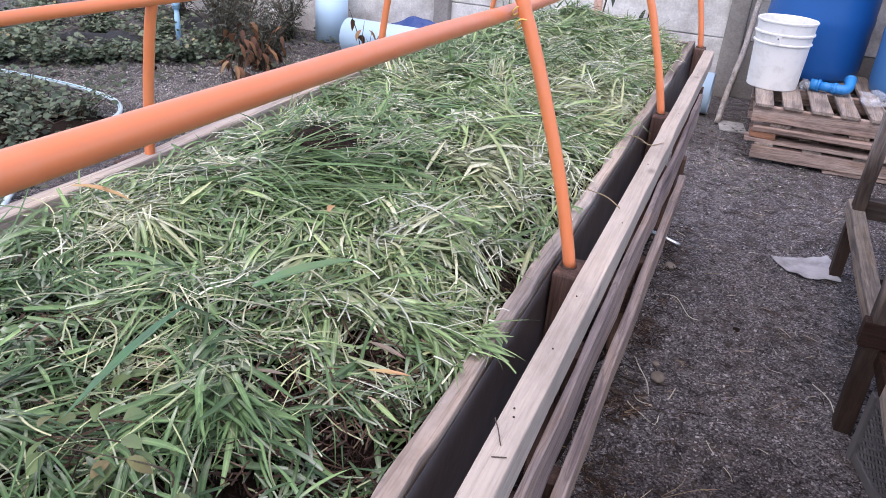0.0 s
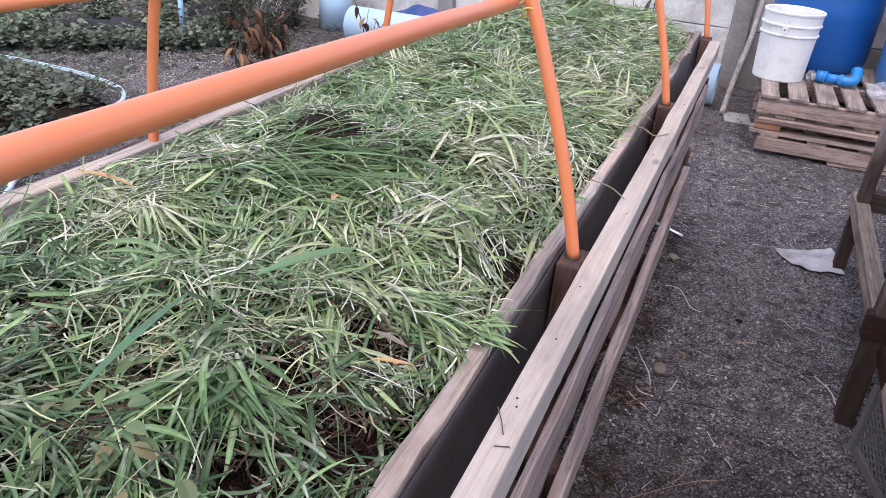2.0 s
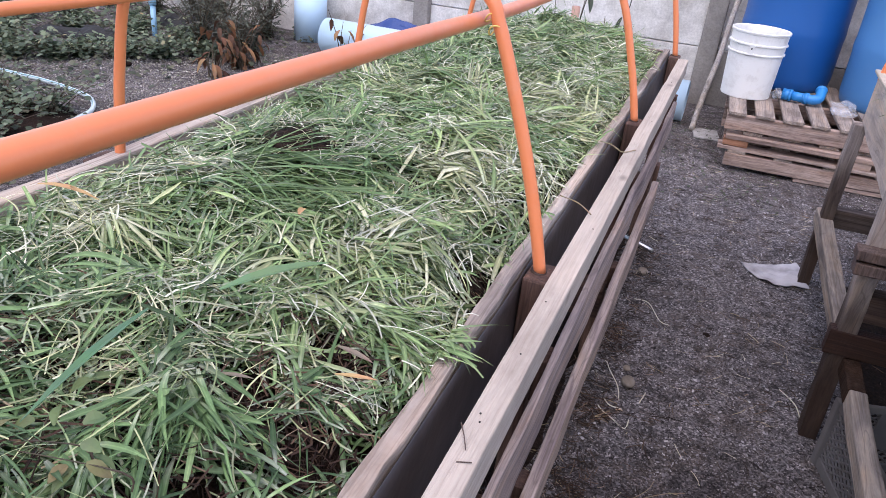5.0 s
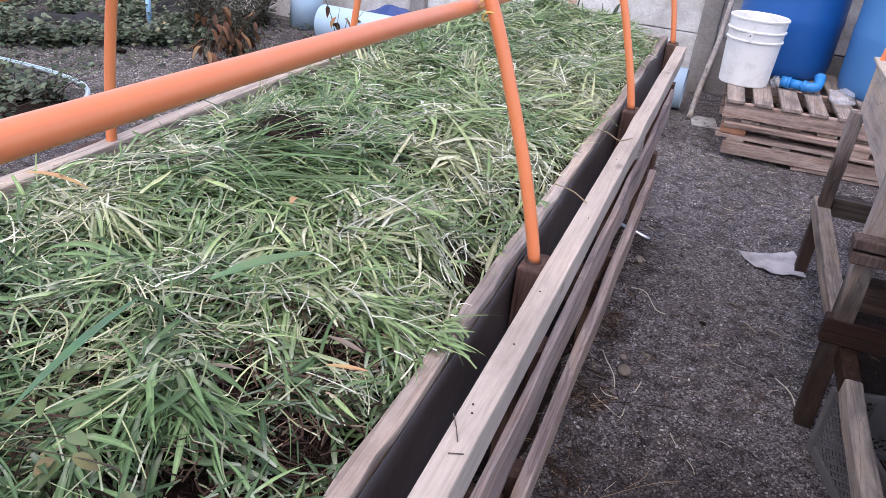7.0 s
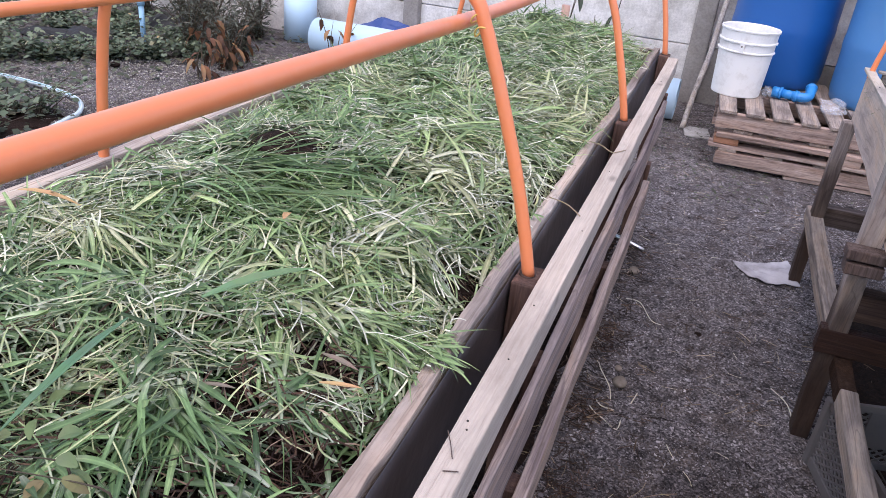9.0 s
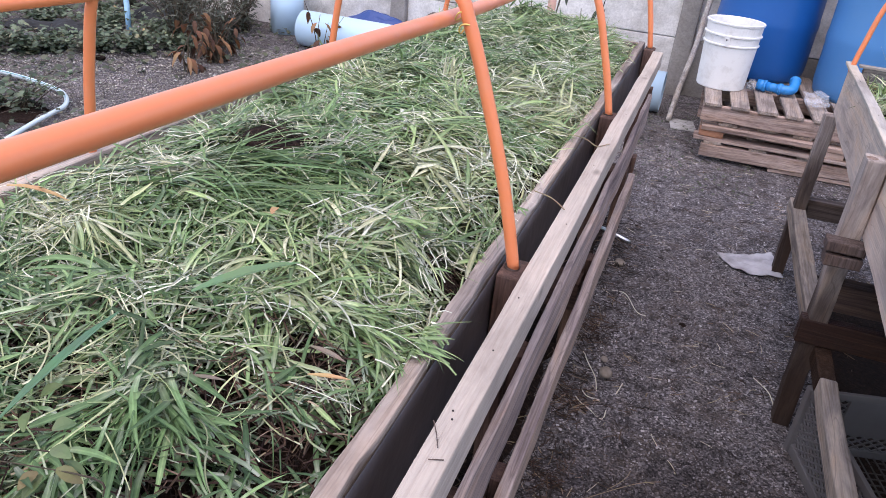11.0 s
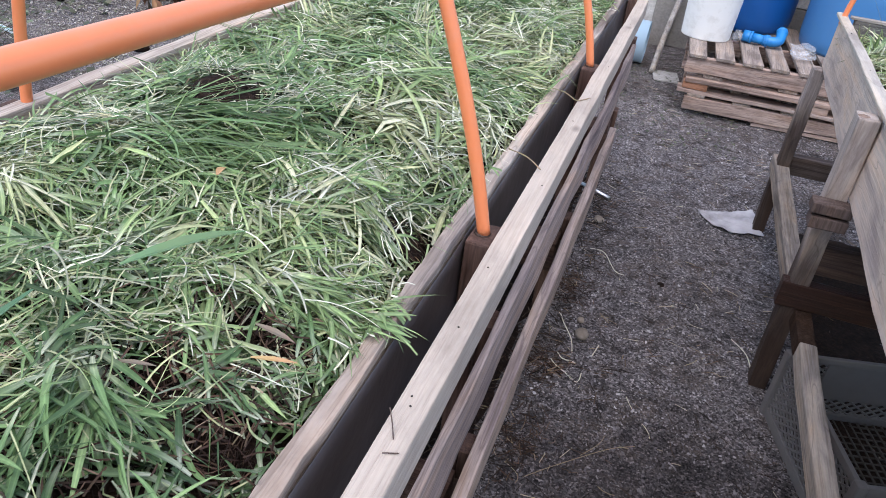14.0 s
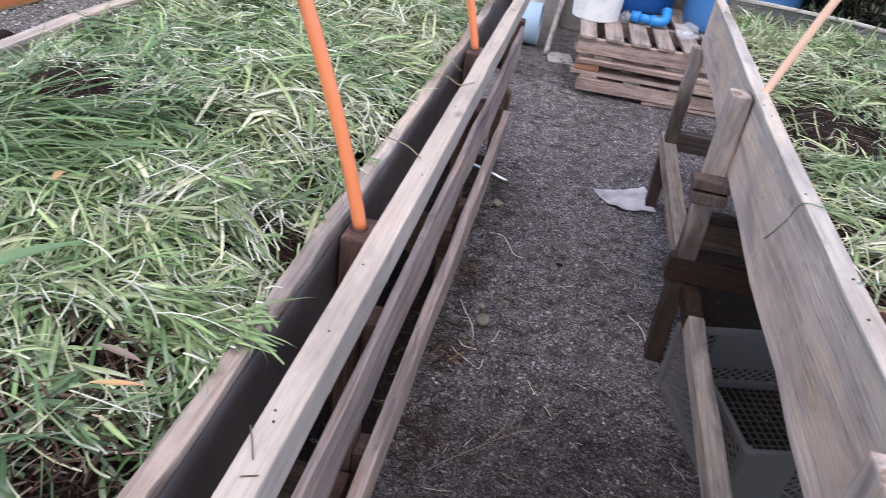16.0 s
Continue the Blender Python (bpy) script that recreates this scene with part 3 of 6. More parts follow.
def smooth_path(points, n=8):
    """Points on a smooth curve through the given ones."""
    p = [Vector(q) for q in points]
    out = []
    for i in range(len(p) - 1):
        a, b, c, d = p[max(i - 1, 0)], p[i], p[i + 1], p[min(i + 2, len(p) - 1)]
        for k in range(n):
            t = k / n
            out.append(0.5 * (2 * b + (c - a) * t + (2 * a - 5 * b + 4 * c - d) * t * t + (3 * b - 3 * c + d - a) * t ** 3))
    out.append(p[-1])
    return out


def lathe(profile, centre, sides=40):
    """A turned body from (radius, height) pairs."""
    bm = bmesh.new()
    rings = []
    for r, z in profile:
        rings.append([bm.verts.new((centre[0] + r * math.cos(2 * math.pi * k / sides), centre[1] + r * math.sin(2 * math.pi * k / sides), centre[2] + z)) for k in range(sides)])
    for a, b in zip(rings, rings[1:]):
        for k in range(sides):
            bm.faces.new((a[k], a[(k + 1) % sides], b[(k + 1) % sides], b[k]))
    bm.faces.new(rings[0][::-1])
    bm.faces.new(rings[-1])
    bmesh.ops.recalc_face_normals(bm, faces=bm.faces)
    return bm


def turned(bm, centre, degrees):
    bmesh.ops.rotate(bm, cent=centre, matrix=Matrix.Rotation(radians(degrees), 3, "Z"), verts=bm.verts)
    return bm


def fbm(x, y, s, seed=0.0):
    return noise.noise(Vector((x * s + seed, y * s - seed, seed * 0.37)))

# ---- the setting ----


def ground_height(x, y):
    return 0.006 * fbm(x, y, 1.3, 3.0) + 0.003 * fbm(x, y, 6.0, 7.0)


def build_ground():
    xs = np.concatenate([np.array([-400, -120, -40, -15, -8]), np.arange(-6, 4.01, 0.1), np.array([6, 10, 20, 50, 150, 400])])
    ys = np.concatenate([np.array([-400, -120, -40, -12, -5]), np.arange(-2, 7.01, 0.1), np.array([9, 15, 30, 80, 400])])
    verts = [(x, y, ground_height(x, y) if -6 <= x <= 4 and -2 <= y <= 7 else 0.0) for y in ys for x in xs]
    w = len(xs)
    faces = [(j * w + i, j * w + i + 1, (j + 1) * w + i + 1, (j + 1) * w + i) for j in range(len(ys) - 1) for i in range(w - 1)]
    ob = raw("ground", verts, faces, M_GROUND, smooth=True)
    tagged(ob, "dark grey gritty trodden ground with damp patches", "ground", kind="structure")


build_ground()


def build_wall():
    """Prefabricated fence wall: stacked slabs between concrete posts."""
    wall = thing("wall_north", (0, 6.0, 0), "limewashed concrete slab fence wall with stains", "wall", kind="structure")
    seed = 0
    posts = [-6.05, -4.05, -2.05, 0.05, 2.05, 4.05]
    for a, b in zip(posts, posts[1:]):
        for k in range(4):
            seed += 1
            z0 = -0.12 + k * 0.5
            part("slab", plank_bm(a + 0.06, b - 0.06, 6.0, 6.045, z0, z0 + 0.494, 0.006, 0.002, seed, 0.25), M_CPOST if k == 0 and a > 0 else M_WALL, wall)
    for x in posts:
        seed += 1
        part("post", plank_bm(x - 0.062, x + 0.062, 5.94, 6.07, -0.1, 2.0, 0.012, 0.003, seed, 0.2), M_CPOST, wall, "bare grey concrete fence post")


build_wall()

# ---- the long bed with the timber rail ----
HOOPS = [0.77, 1.70, 2.63, 3.59]


def build_long_bed():
    bed = thing("raised_bed", (-0.4, 2.0, 0), "long raised timber bed with black liner and rails beside the path", "raised bed")
    part("side_board", plank_bm(-0.040, -0.017, 0.05, 3.66, 0.50, 0.755, 0.004, 0.0034, 1, 0.04), M_EDGE, bed, "weathered old side board")
    part("side_board", plank_bm(-0.836, -0.800, 0.05, 3.66, 0.50, 0.765, 0.004, 0.003, 2), M_LEFT, bed, "pale sawn side board")
    part("end_board", plank_bm(-0.792, -0.040, 3.635, 3.66, 0.50, 0.75, 0.003, 0.002, 3), M_EDGE, bed)
    part("end_board", plank_bm(-0.792, -0.040, 0.05, 0.075, 0.50, 0.75, 0.003, 0.002, 4), M_EDGE, bed)
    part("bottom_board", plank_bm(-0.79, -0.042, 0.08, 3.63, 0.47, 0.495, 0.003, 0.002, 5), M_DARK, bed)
    # liner hanging over the outer face of the side board
    bm = bmesh.new()
    ny, nz = 90, 9
    grid = []
    for j in range(ny + 1):
        y = 0.08 + 3.56 * j / ny
        row = []
        for k in range(nz + 1):
            z = 0.744 + 0.004 * fbm(y, 0.0, 9.0, 12.0) - 0.245 * k / nz
            x = -0.0125 + (0.003 * fbm(y, z, 5.0, 2.0) + 0.0022 * fbm(y * 1.6, z * 0.5, 14.0, 6.0)) * (k > 0) + 0.004 * (k / nz)
            row.append(bm.verts.new((x, y, z)))
        grid.append(row)
    for a, b in zip(grid, grid[1:]):
        for k in range(nz):
            bm.faces.new((a[k], b[k], b[k + 1], a[k + 1]))
    r = bmesh.ops.extrude_face_region(bm, geom=list(bm.faces))
    bmesh.ops.translate(bm, vec=(-0.0012, 0, 0), verts=[v for v in r["geom"] if isinstance(v, bmesh.types.BMVert)])
    bmesh.ops.recalc_face_normals(bm, faces=bm.faces)
    part("liner", bm, M_LINER, bed, "black plastic sheet liner", True)
    for i, y in enumerate(HOOPS):
        part("post", plank_bm(-0.008, 0.030, y - 0.032, y + 0.032, 0.0, 0.745, 0.004, 0.002, 10 + i), M_POST, bed, "reddish damp square post")
        part("packing_block", plank_bm(0.0305, 0.0525, y - 0.025, y + 0.025, 0.515, 0.600, 0.002, 0.001, 15 + i), M_POST, bed)
        part("packing_block", plank_bm(0.0305, 0.0495, y - 0.025, y + 0.025, 0.25, 0.32, 0.002, 0.001, 16 + i), M_POST, bed)
        part("post", plank_bm(-0.885, -0.838, y - 0.032, y + 0.032, 0.0, 0.745, 0.004, 0.002, 20 + i), M_POST, bed, "reddish damp square post")
        part("cross_bearer", plank_bm(-0.84, 0.034, y - 0.115, y - 0.035, 0.195, 0.285, 0.004, 0.002, 30 + i), M_REDX, bed, "reddish brown cross bearer under the bed")
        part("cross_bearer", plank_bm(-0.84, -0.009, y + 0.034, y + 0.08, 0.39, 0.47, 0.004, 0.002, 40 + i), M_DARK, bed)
    part("top_rail", plank_bm(0.031, 0.0675, 0.05, 3.50, 0.702, 0.755, 0.0035, 0.0016, 50), M_BEAM, bed, "new pale planed pine rail")
    part("middle_rail", plank_bm(0.053, 0.066, 0.05, 3.44, 0.500, 0.615, 0.003, 0.003, 51), M_RAIL, bed, "grey weathered middle rail")
    part("lower_rail", plank_bm(0.050, 0.074, 0.05, 3.36, 0.238, 0.330, 0.004, 0.003, 52), M_RAIL, bed, "grey weathered lower rail")
    return bed


build_long_bed()


def bed_surface(x, y):
    """Top of the compost under the cut grass of the long bed."""
    u = min(max((x + 0.80) / 0.765, 0.0), 1.0)
    crown = 0.088 * math.sin(math.pi * u) ** 0.6
    h = 0.700 + crown + 0.026 * fbm(x, y, 4.0, 1.0) + 0.026 * fbm(x, y, 10.0, 5.0)
    for hx, hy, r, d in HOLES:
        q = math.hypot(x - hx, y - hy) / r
        if q < 1.6:
            h -= d * max(0.0, 1 - (q / 1.6) ** 2)
    return h


HOLES = [(-0.49, 1.80, 0.094, -0.010), (-0.088, 1.645, 0.056, 0.010), (-0.150, 1.090, 0.030, 0.015), (-0.120, 1.345, 0.026, 0.008), (-0.165, 1.355, 0.022, 0.006), (-0.100, 1.200, 0.030, 0.02), (-0.200, 1.240, 0.030, 0.02), (-0.290, 1.150, 0.024, 0.02), (-0.105, 1.78, 0.03, 0.02)]


def right_surface(x, y):
    h = 0.720 + 0.030 * min(1.0, max(0.0, y - 2.0)) + 0.02 * fbm(x, y, 4.0, 11.0) + 0.012 * fbm(x, y, 10.0, 15.0)
    if y < 1.72:
        h -= 0.055 * min(1.0, (1.72 - y) / 0.12)
    return h


def soil(name, x0, x1, y0, y1, fn, mat, label, sink=0.012, rim=0.52):
    nx, ny = int((x1 - x0) / 0.02), int((y1 - y0) / 0.02)
    verts = []
    for j in range(ny + 1):
        for i in range(nx + 1):
            x, y = x0 + (x1 - x0) * i / nx, y0 + (y1 - y0) * j / ny
            edge = i in (0, nx) or j in (0, ny)
            verts.append((x, y, rim if edge else fn(x, y) - (sink(x, y) if callable(sink) else sink) + 0.006 * fbm(x, y, 45.0, 2.0)))
    w = nx + 1
    faces = [(j * w + i, j * w + i + 1, (j + 1) * w + i + 1, (j + 1) * w + i) for j in range(ny) for i in range(nx)]
    ob = raw(name, verts, faces, mat, smooth=True)
    return tagged(ob, label, "soil", kind="stuff")


def compost_sink(x, y):
    """The compost lies deep under the grass but comes up in the bare patches."""
    s = 0.036
    for (hx, hy, r, d), least in zip(HOLES, (-0.022, 0.0)):
        q = math.hypot(x - hx, y - hy) / r
        s = min(s, least + (0.036 - least) * max(0.0, min(1.0, (q - 0.6) / 0.6)))
    return s


soil("compost", -0.790, -0.043, 0.08, 3.63, bed_surface, M_SOIL, "dark crumbly compost filling the long raised bed", compost_sink)



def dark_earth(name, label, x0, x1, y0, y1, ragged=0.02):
    """A low uneven sheet of dark earth and shade, rim sunk into the ground."""
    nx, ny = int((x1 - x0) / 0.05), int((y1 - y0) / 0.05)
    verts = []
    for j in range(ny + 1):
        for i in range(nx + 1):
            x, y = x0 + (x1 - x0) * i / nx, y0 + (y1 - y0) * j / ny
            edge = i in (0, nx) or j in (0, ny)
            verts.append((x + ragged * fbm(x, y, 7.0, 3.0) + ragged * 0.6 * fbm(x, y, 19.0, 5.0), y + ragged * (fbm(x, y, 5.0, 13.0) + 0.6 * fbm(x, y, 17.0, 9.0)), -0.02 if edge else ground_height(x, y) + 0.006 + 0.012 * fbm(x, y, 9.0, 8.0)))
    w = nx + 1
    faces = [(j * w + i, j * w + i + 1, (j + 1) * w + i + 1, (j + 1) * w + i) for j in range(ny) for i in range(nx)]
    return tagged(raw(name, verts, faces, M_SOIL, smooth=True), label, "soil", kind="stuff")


# Under the beds the dark colour also stands in for their shade.
dark_earth("dark_earth", "dark earth under the long bed, its colour carrying the bed shade", -0.86, 0.03, 0.1, 3.7)
dark_earth("dark_earth", "dark earth sheet for the shade under the second bed", 0.74, 1.55, 0.3, 3.6, 0.07)
dark_earth("dark_earth", "dark dug earth under the garden plants", -4.6, -2.85, 2.3, 3.50, 0.16)

# ---- cut grass ----
rng = np.random.default_rng(7)


def height_field(surface, x0, x1, y0, y1, step=0.008):
    """The surface sampled once on a fine grid, for quick look-up."""
    nx, ny = int((x1 - x0) / step) + 2, int((y1 - y0) / step) + 2
    grid = [[surface(x0 + i * step, y0 + j * step) for i in range(nx)] for j in range(ny)]

    def at(x, y):
        i = min(max(int((x - x0) / step + 0.5), 0), nx - 1)
        j = min(max(int((y - y0) / step + 0.5), 0), ny - 1)
        return grid[j][i]

    return at


def grass_mesh(name, label, surface, bounds, tufts, per_tuft, loose, stems, spots=(), tone_shift=0.0, holes=(), reach=None, shade=None, thin=None, loft=0.18):
    """Cut grass: small bundles thrown down every which way, their blades fanning from a pale cut end and lying across each other."""
    x0, x1, y0, y1 = bounds
    level = height_field(surface, x0 - 0.02, x1 + 0.02, y0 - 0.02, y1 + 0.02)
    blades = []

    def heading(x, y):
        return 7.0 * fbm(x, y, 4.5, 31.0) + rng.normal(0, 1.0)

    heaps = []
    for _ in range(tufts):
        cx, cy = rng.uniform(x0, x1), rng.uniform(y0, y1)
        tone = 0.42 + 0.40 * fbm(cx, cy, 3.0, 41.0) + 0.25 * fbm(cx, cy, 11.0, 43.0) + rng.normal(0, 0.12) + tone_shift
        heaps.append((cx, cy, heading(cx, cy), float(np.clip(tone, 0.05, 0.78)), rng.uniform(0.6, 1.8), rng.uniform(0.05, 0.13), per_tuft, rng.uniform(-0.034, 0.018)))
        if x0 < 0 and cy < 1.6:
            heaps.append((cx + rng.normal(0, 0.05), cy + rng.normal(0, 0.05), rng.uniform(0, 6.28), float(np.clip(tone, 0.1, 0.6)), 1.3, rng.uniform(0.04, 0.10), per_tuft // 2, rng.uniform(-0.036, 0.0)))
    heaps += [(*s, 0.016) for s in spots]
    for cx, cy, a0, tone, fan, length, count, base in heaps:
        lift0 = rng.normal(0.10, 0.06) if base == 0.016 else rng.normal(loft, 0.26)
        ca, sa = math.cos(a0), math.sin(a0)
        broad = rng.uniform(0.75, 1.25)
        root = tone > 0.85
        for _ in range(int(count * rng.uniform(0.7, 1.3))):
            u, v = rng.normal(0, 0.022), rng.normal(0, 0.010 * fan)
            x, y = cx + ca * u - sa * v, cy + sa * u + ca * v
            if root:
                blades.append((x, y, a0 + rng.normal(0, 0.45 * fan), length * rng.uniform(0.5, 1.2), rng.uniform(0.0016, 0.0030), tone + rng.normal(0, 0.05), lift0 + rng.normal(0.1, 0.2), rng.uniform(0.3, 1.3), base + rng.uniform(0.004, 0.02), 1.0))
                continue
            width = (0.0024 + 0.0052 * rng.random() ** 1.35) * broad
            blades.append((x, y, a0 + v * 8.0 + rng.normal(0, 0.26 * fan), length * rng.uniform(0.55, 1.25), width, tone + rng.normal(0, 0.08), lift0 + rng.normal(0, 0.22), rng.uniform(0.1, 1.2), base + rng.uniform(0, 0.016), 0.32))
        for _ in range(int(count * 0.12 + rng.random())):
            u, v = rng.normal(-0.03, 0.02), rng.normal(0, 0.012 * fan)
            blades.append((cx + ca * u - sa * v, cy + sa * u + ca * v, a0 + rng.normal(0, 0.4), rng.uniform(0.04, 0.10), rng.uniform(0.0018, 0.0034), rng.uniform(0.82, 1.0), rng.normal(0.2, 0.2), rng.uniform(0.2, 1.2), base + rng.uniform(0.006, 0.022), 1.0))
    for _ in range(loose):
        x, y = rng.uniform(x0, x1), rng.uniform(y0, y1)
        blades.append((x, y, rng.uniform(0, 2 * math.pi), rng.uniform(0.03, 0.10), 0.003 + 0.0048 * rng.random() ** 1.3, rng.normal(0.44 + tone_shift, 0.17), rng.normal(0.12, 0.2), rng.uniform(0.0, 0.8), rng.uniform(0.002, 0.026), 0.2))
    for _ in range(stems):
        x, y = rng.uniform(x0, x1), rng.uniform(y0, y1)
        if fbm(x, y, 5.5, 71.0) < 0.02 and rng.random() < 0.85:
            continue
        blades.append((x, y, rng.uniform(0, 2 * math.pi), rng.uniform(0.03, 0.10), rng.uniform(0.0014, 0.0028), rng.uniform(0.78, 1.0), rng.normal(0.2, 0.25), rng.uniform(0.1, 1.0), rng.uniform(0.008, 0.034), 1.0))
    verts, faces, tone_a, along_a = [], [], [], []
    for x, y, a, length, width, tone, lift, droop, layer, stalk in blades:
        if not (x0 <= x <= x1 and y0 <= y <= y1):
            continue
        if thin is not None and rng.random() < thin(x, y):
            continue
        tipx = x + math.cos(a) * length
        lim = x1 + (reach(y) if reach else 0.0)
        if (tipx > lim or tipx < x0 - 0.005) and rng.random() < 0.8:
            a = math.pi - a
        tipx = x + math.cos(a) * length * 0.9
        if tipx > lim:
            length *= max(0.25, (lim - x) / (tipx - x))
        elif tipx < x0 - 0.03:
            length *= max(0.25, (x - x0 + 0.03) / (x - tipx))
        tipy = y + math.sin(a) * length
        if tipy > y1 + 0.02 or tipy < y0 - 0.02:
            a = -a
        if shade:
            tone += shade(x, y) * (1.0 if stalk < 0.9 else 0.5)
        if y < 1.55 and stalk < 0.9:
            width *= 0.94
            length *= 0.78
        seg = 6 if y < 2.0 else 4
        curl = rng.normal(0, 0.34 if stalk < 0.9 else 0.9)
        roll, twist = rng.normal(0, 0.32), rng.normal(0, 0.45)
        fold = rng.uniform(0.1, 0.6)
        step = length / seg
        kink_at = rng.integers(2, seg) if rng.random() < 0.22 else -1
        kink = rng.normal(0, 0.9)
        blunt = 0.7 * (rng.random() < 0.18)
        px, py, pz = x, y, level(x, y) + layer
        pts = []
        lost = False
        for k in range(seg + 1):
            s = k / seg
            h = a + curl * s + (kink if 0 < kink_at <= k else 0.0)
            pitch = max(-1.3, lift - droop * s)
            if k:
                px += math.cos(h) * math.cos(pitch) * step
                py += math.sin(h) * math.cos(pitch) * step
                pz += math.sin(pitch) * step
            for hx, hy, hr, hd in holes:
                if abs(px - hx) < hr and abs(py - hy) < hr:
                    q = math.hypot(px - hx, (py - hy) * 1.15) / hr
                    q += 0.55 * fbm(px, py, 30.0, 61.0)
                    lost |= q < 0.72 or (q < 0.9 and stalk < 0.9)
            if x0 - 0.004 <= px <= x1 + 0.004:
                pz = max(pz, level(px, py) + layer * 0.9 + 0.003)
            elif x0 - 0.05 < px < x1 + 0.02:
                pz = max(pz, 0.765)
            if stalk >= 0.9:
                prof = 1.0 - 0.4 * s
            else:
                prof = 0.5 + 0.5 * min(1.0, s / 0.3)
                prof *= 1.0 if s < 0.55 else max(0.04, 1 - (1 - blunt) * ((s - 0.55) / 0.45) ** 1.3)
            w = width * 0.5 * prof
            tw = roll + twist * s
            sx, sy, sz = -math.sin(h) * math.cos(tw), math.cos(h) * math.cos(tw), math.sin(tw)
            nz = fold * w
            pts += [(px + sx * w, py + sy * w, pz + sz * w + nz), (px, py, pz), (px - sx * w, py - sy * w, pz - sz * w + nz)]
        if lost and rng.random() < (0.93 if stalk < 0.9 else 0.8):
            continue
        i0 = len(verts)
        verts += pts
        tone_a += [tone] * len(pts)
        along_a += [k / seg for k in range(seg + 1) for _ in range(3)]
        for k in range(seg):
            i = i0 + 3 * k
            faces.append((i, i + 1, i + 4, i + 3))
            faces.append((i + 1, i + 2, i + 5, i + 4))
    ob = raw(name, verts, faces, M_BLADE, smooth=True, attrs=(("tone", np.clip(tone_a, 0, 1)), ("along", along_a), ("rib", np.tile(np.array([0.0, 1.0, 0.0]), len(verts) // 3))))
    return tagged(ob, label, "cut grass", kind="stuff")


# bundles that stand out: x, y, heading, tone, fan, length, count
SPOTS = [
    (-0.57, 1.66, 0.15, 0.40, 1.2, 0.28, 80), (-0.56, 1.61, -0.05, 0.42, 1.2, 0.28, 70), (-0.54, 1.66, 0.20, 0.38, 1.0, 0.26, 70), (-0.49, 1.58, 0.0, 0.43, 1.3, 0.24, 50), (-0.41, 1.66, 0.1, 0.40, 1.2, 0.22, 60), (-0.60, 1.56, 0.5, 0.30, 1.3, 0.18, 40), (-0.70, 1.60, 0.4, 0.27, 1.3, 0.16, 40),
    (-0.36, 2.0, 0.4, 0.36, 1.3, 0.2, 60), (-0.30, 2.05, 0.2, 0.38, 1.2, 0.2, 50), (-0.47, 2.12, -0.1, 0.32, 1.3, 0.2, 50), (-0.55, 2.45, 0.1, 0.32, 1.4, 0.2, 60), (-0.40, 3.0, 0.2, 0.15, 1.5, 0.22, 60), (-0.52, 3.2, 0.0, 0.15, 1.5, 0.22, 60),
    (-0.575, 1.63, 3.4, 0.96, 1.0, 0.09, 90), (-0.59, 1.60, 3.9, 0.95, 1.0, 0.08, 40),
    (-0.233, 1.175, -1.6, 0.60, 1.0, 0.13, 45), (-0.225, 1.18, -1.2, 0.66, 1.0, 0.13, 40), (-0.215, 1.17, -0.6, 0.55, 1.2, 0.12, 40), (-0.228, 1.18, -1.7, 0.93, 0.8, 0.11, 22),
    (-0.18, 1.20, 0.3, 0.97, 1.4, 0.08, 8), (-0.26, 1.15, -0.8, 0.97, 1.3, 0.09, 9), (-0.36, 1.28, 0.2, 0.94, 1.4, 0.09, 12),
    (-0.27, 1.20, 0.5, 0.95, 1.2, 0.08, 22), (-0.33, 1.13, 0.9, 0.92, 1.3, 0.10, 26), (-0.21, 1.23, 2.9, 0.96, 0.8, 0.07, 14),
    (-0.24, 1.52, -0.4, 0.62, 1.6, 0.13, 45), (-0.22, 1.55, 1.3, 0.70, 1.5, 0.12, 40), (-0.17, 1.64, -0.2, 0.66, 1.5, 0.13, 45), (-0.11, 1.65, 2.0, 0.68, 1.6, 0.12, 45), (-0.13, 1.43, -0.05, 0.50, 1.3, 0.11, 45), (-0.065, 1.42, -0.15, 0.48, 1.2, 0.09, 22), (-0.06, 1.44, 0.2, 0.5, 1.2, 0.09, 16), (-0.058, 1.385, 0.1, 0.48, 1.6, 0.10, 16), (-0.056, 1.415, -0.3, 0.52, 1.7, 0.095, 16), (-0.060, 1.45, -0.1, 0.5, 1.7, 0.095, 14),
    (-0.40, 1.04, 1.5, 0.24, 0.8, 0.13, 24), (-0.36, 1.20, 0.9, 0.90, 1.4, 0.11, 26), (-0.42, 1.22, 0.7, 0.66, 1.5, 0.12, 30), (-0.60, 1.36, 0.3, 0.90, 1.6, 0.12, 40), (-0.66, 1.42, 0.2, 0.84, 1.6, 0.14, 36), (-0.55, 1.42, -0.3, 0.70, 1.6, 0.13, 40),
    (-0.26, 1.90, 0.6, 0.68, 1.6, 0.14, 45), (-0.08, 2.05, -0.6, 0.68, 1.5, 0.14, 50), (-0.16, 2.35, -0.3, 0.66, 1.6, 0.15, 60), (-0.12, 2.62, -0.4, 0.70, 1.7, 0.15, 60), (-0.14, 2.95, 0.3, 0.70, 1.7, 0.14, 60), (-0.16, 3.3, 1.3, 0.70, 1.7, 0.14, 60),
    (-0.38, 1.85, 0.9, 0.97, 1.0, 0.10, 40), (-0.54, 1.86, 2.2, 0.97, 1.0, 0.09, 26), (-0.14, 1.84, 0.4, 0.95, 1.2, 0.09, 30), (-0.10, 1.60, 2.2, 0.95, 1.0, 0.08, 26), (-0.36, 2.92, 1.0, 0.96, 1.2, 0.10, 30), (-0.20, 2.75, 0.2, 0.95, 1.2, 0.10, 30),
]


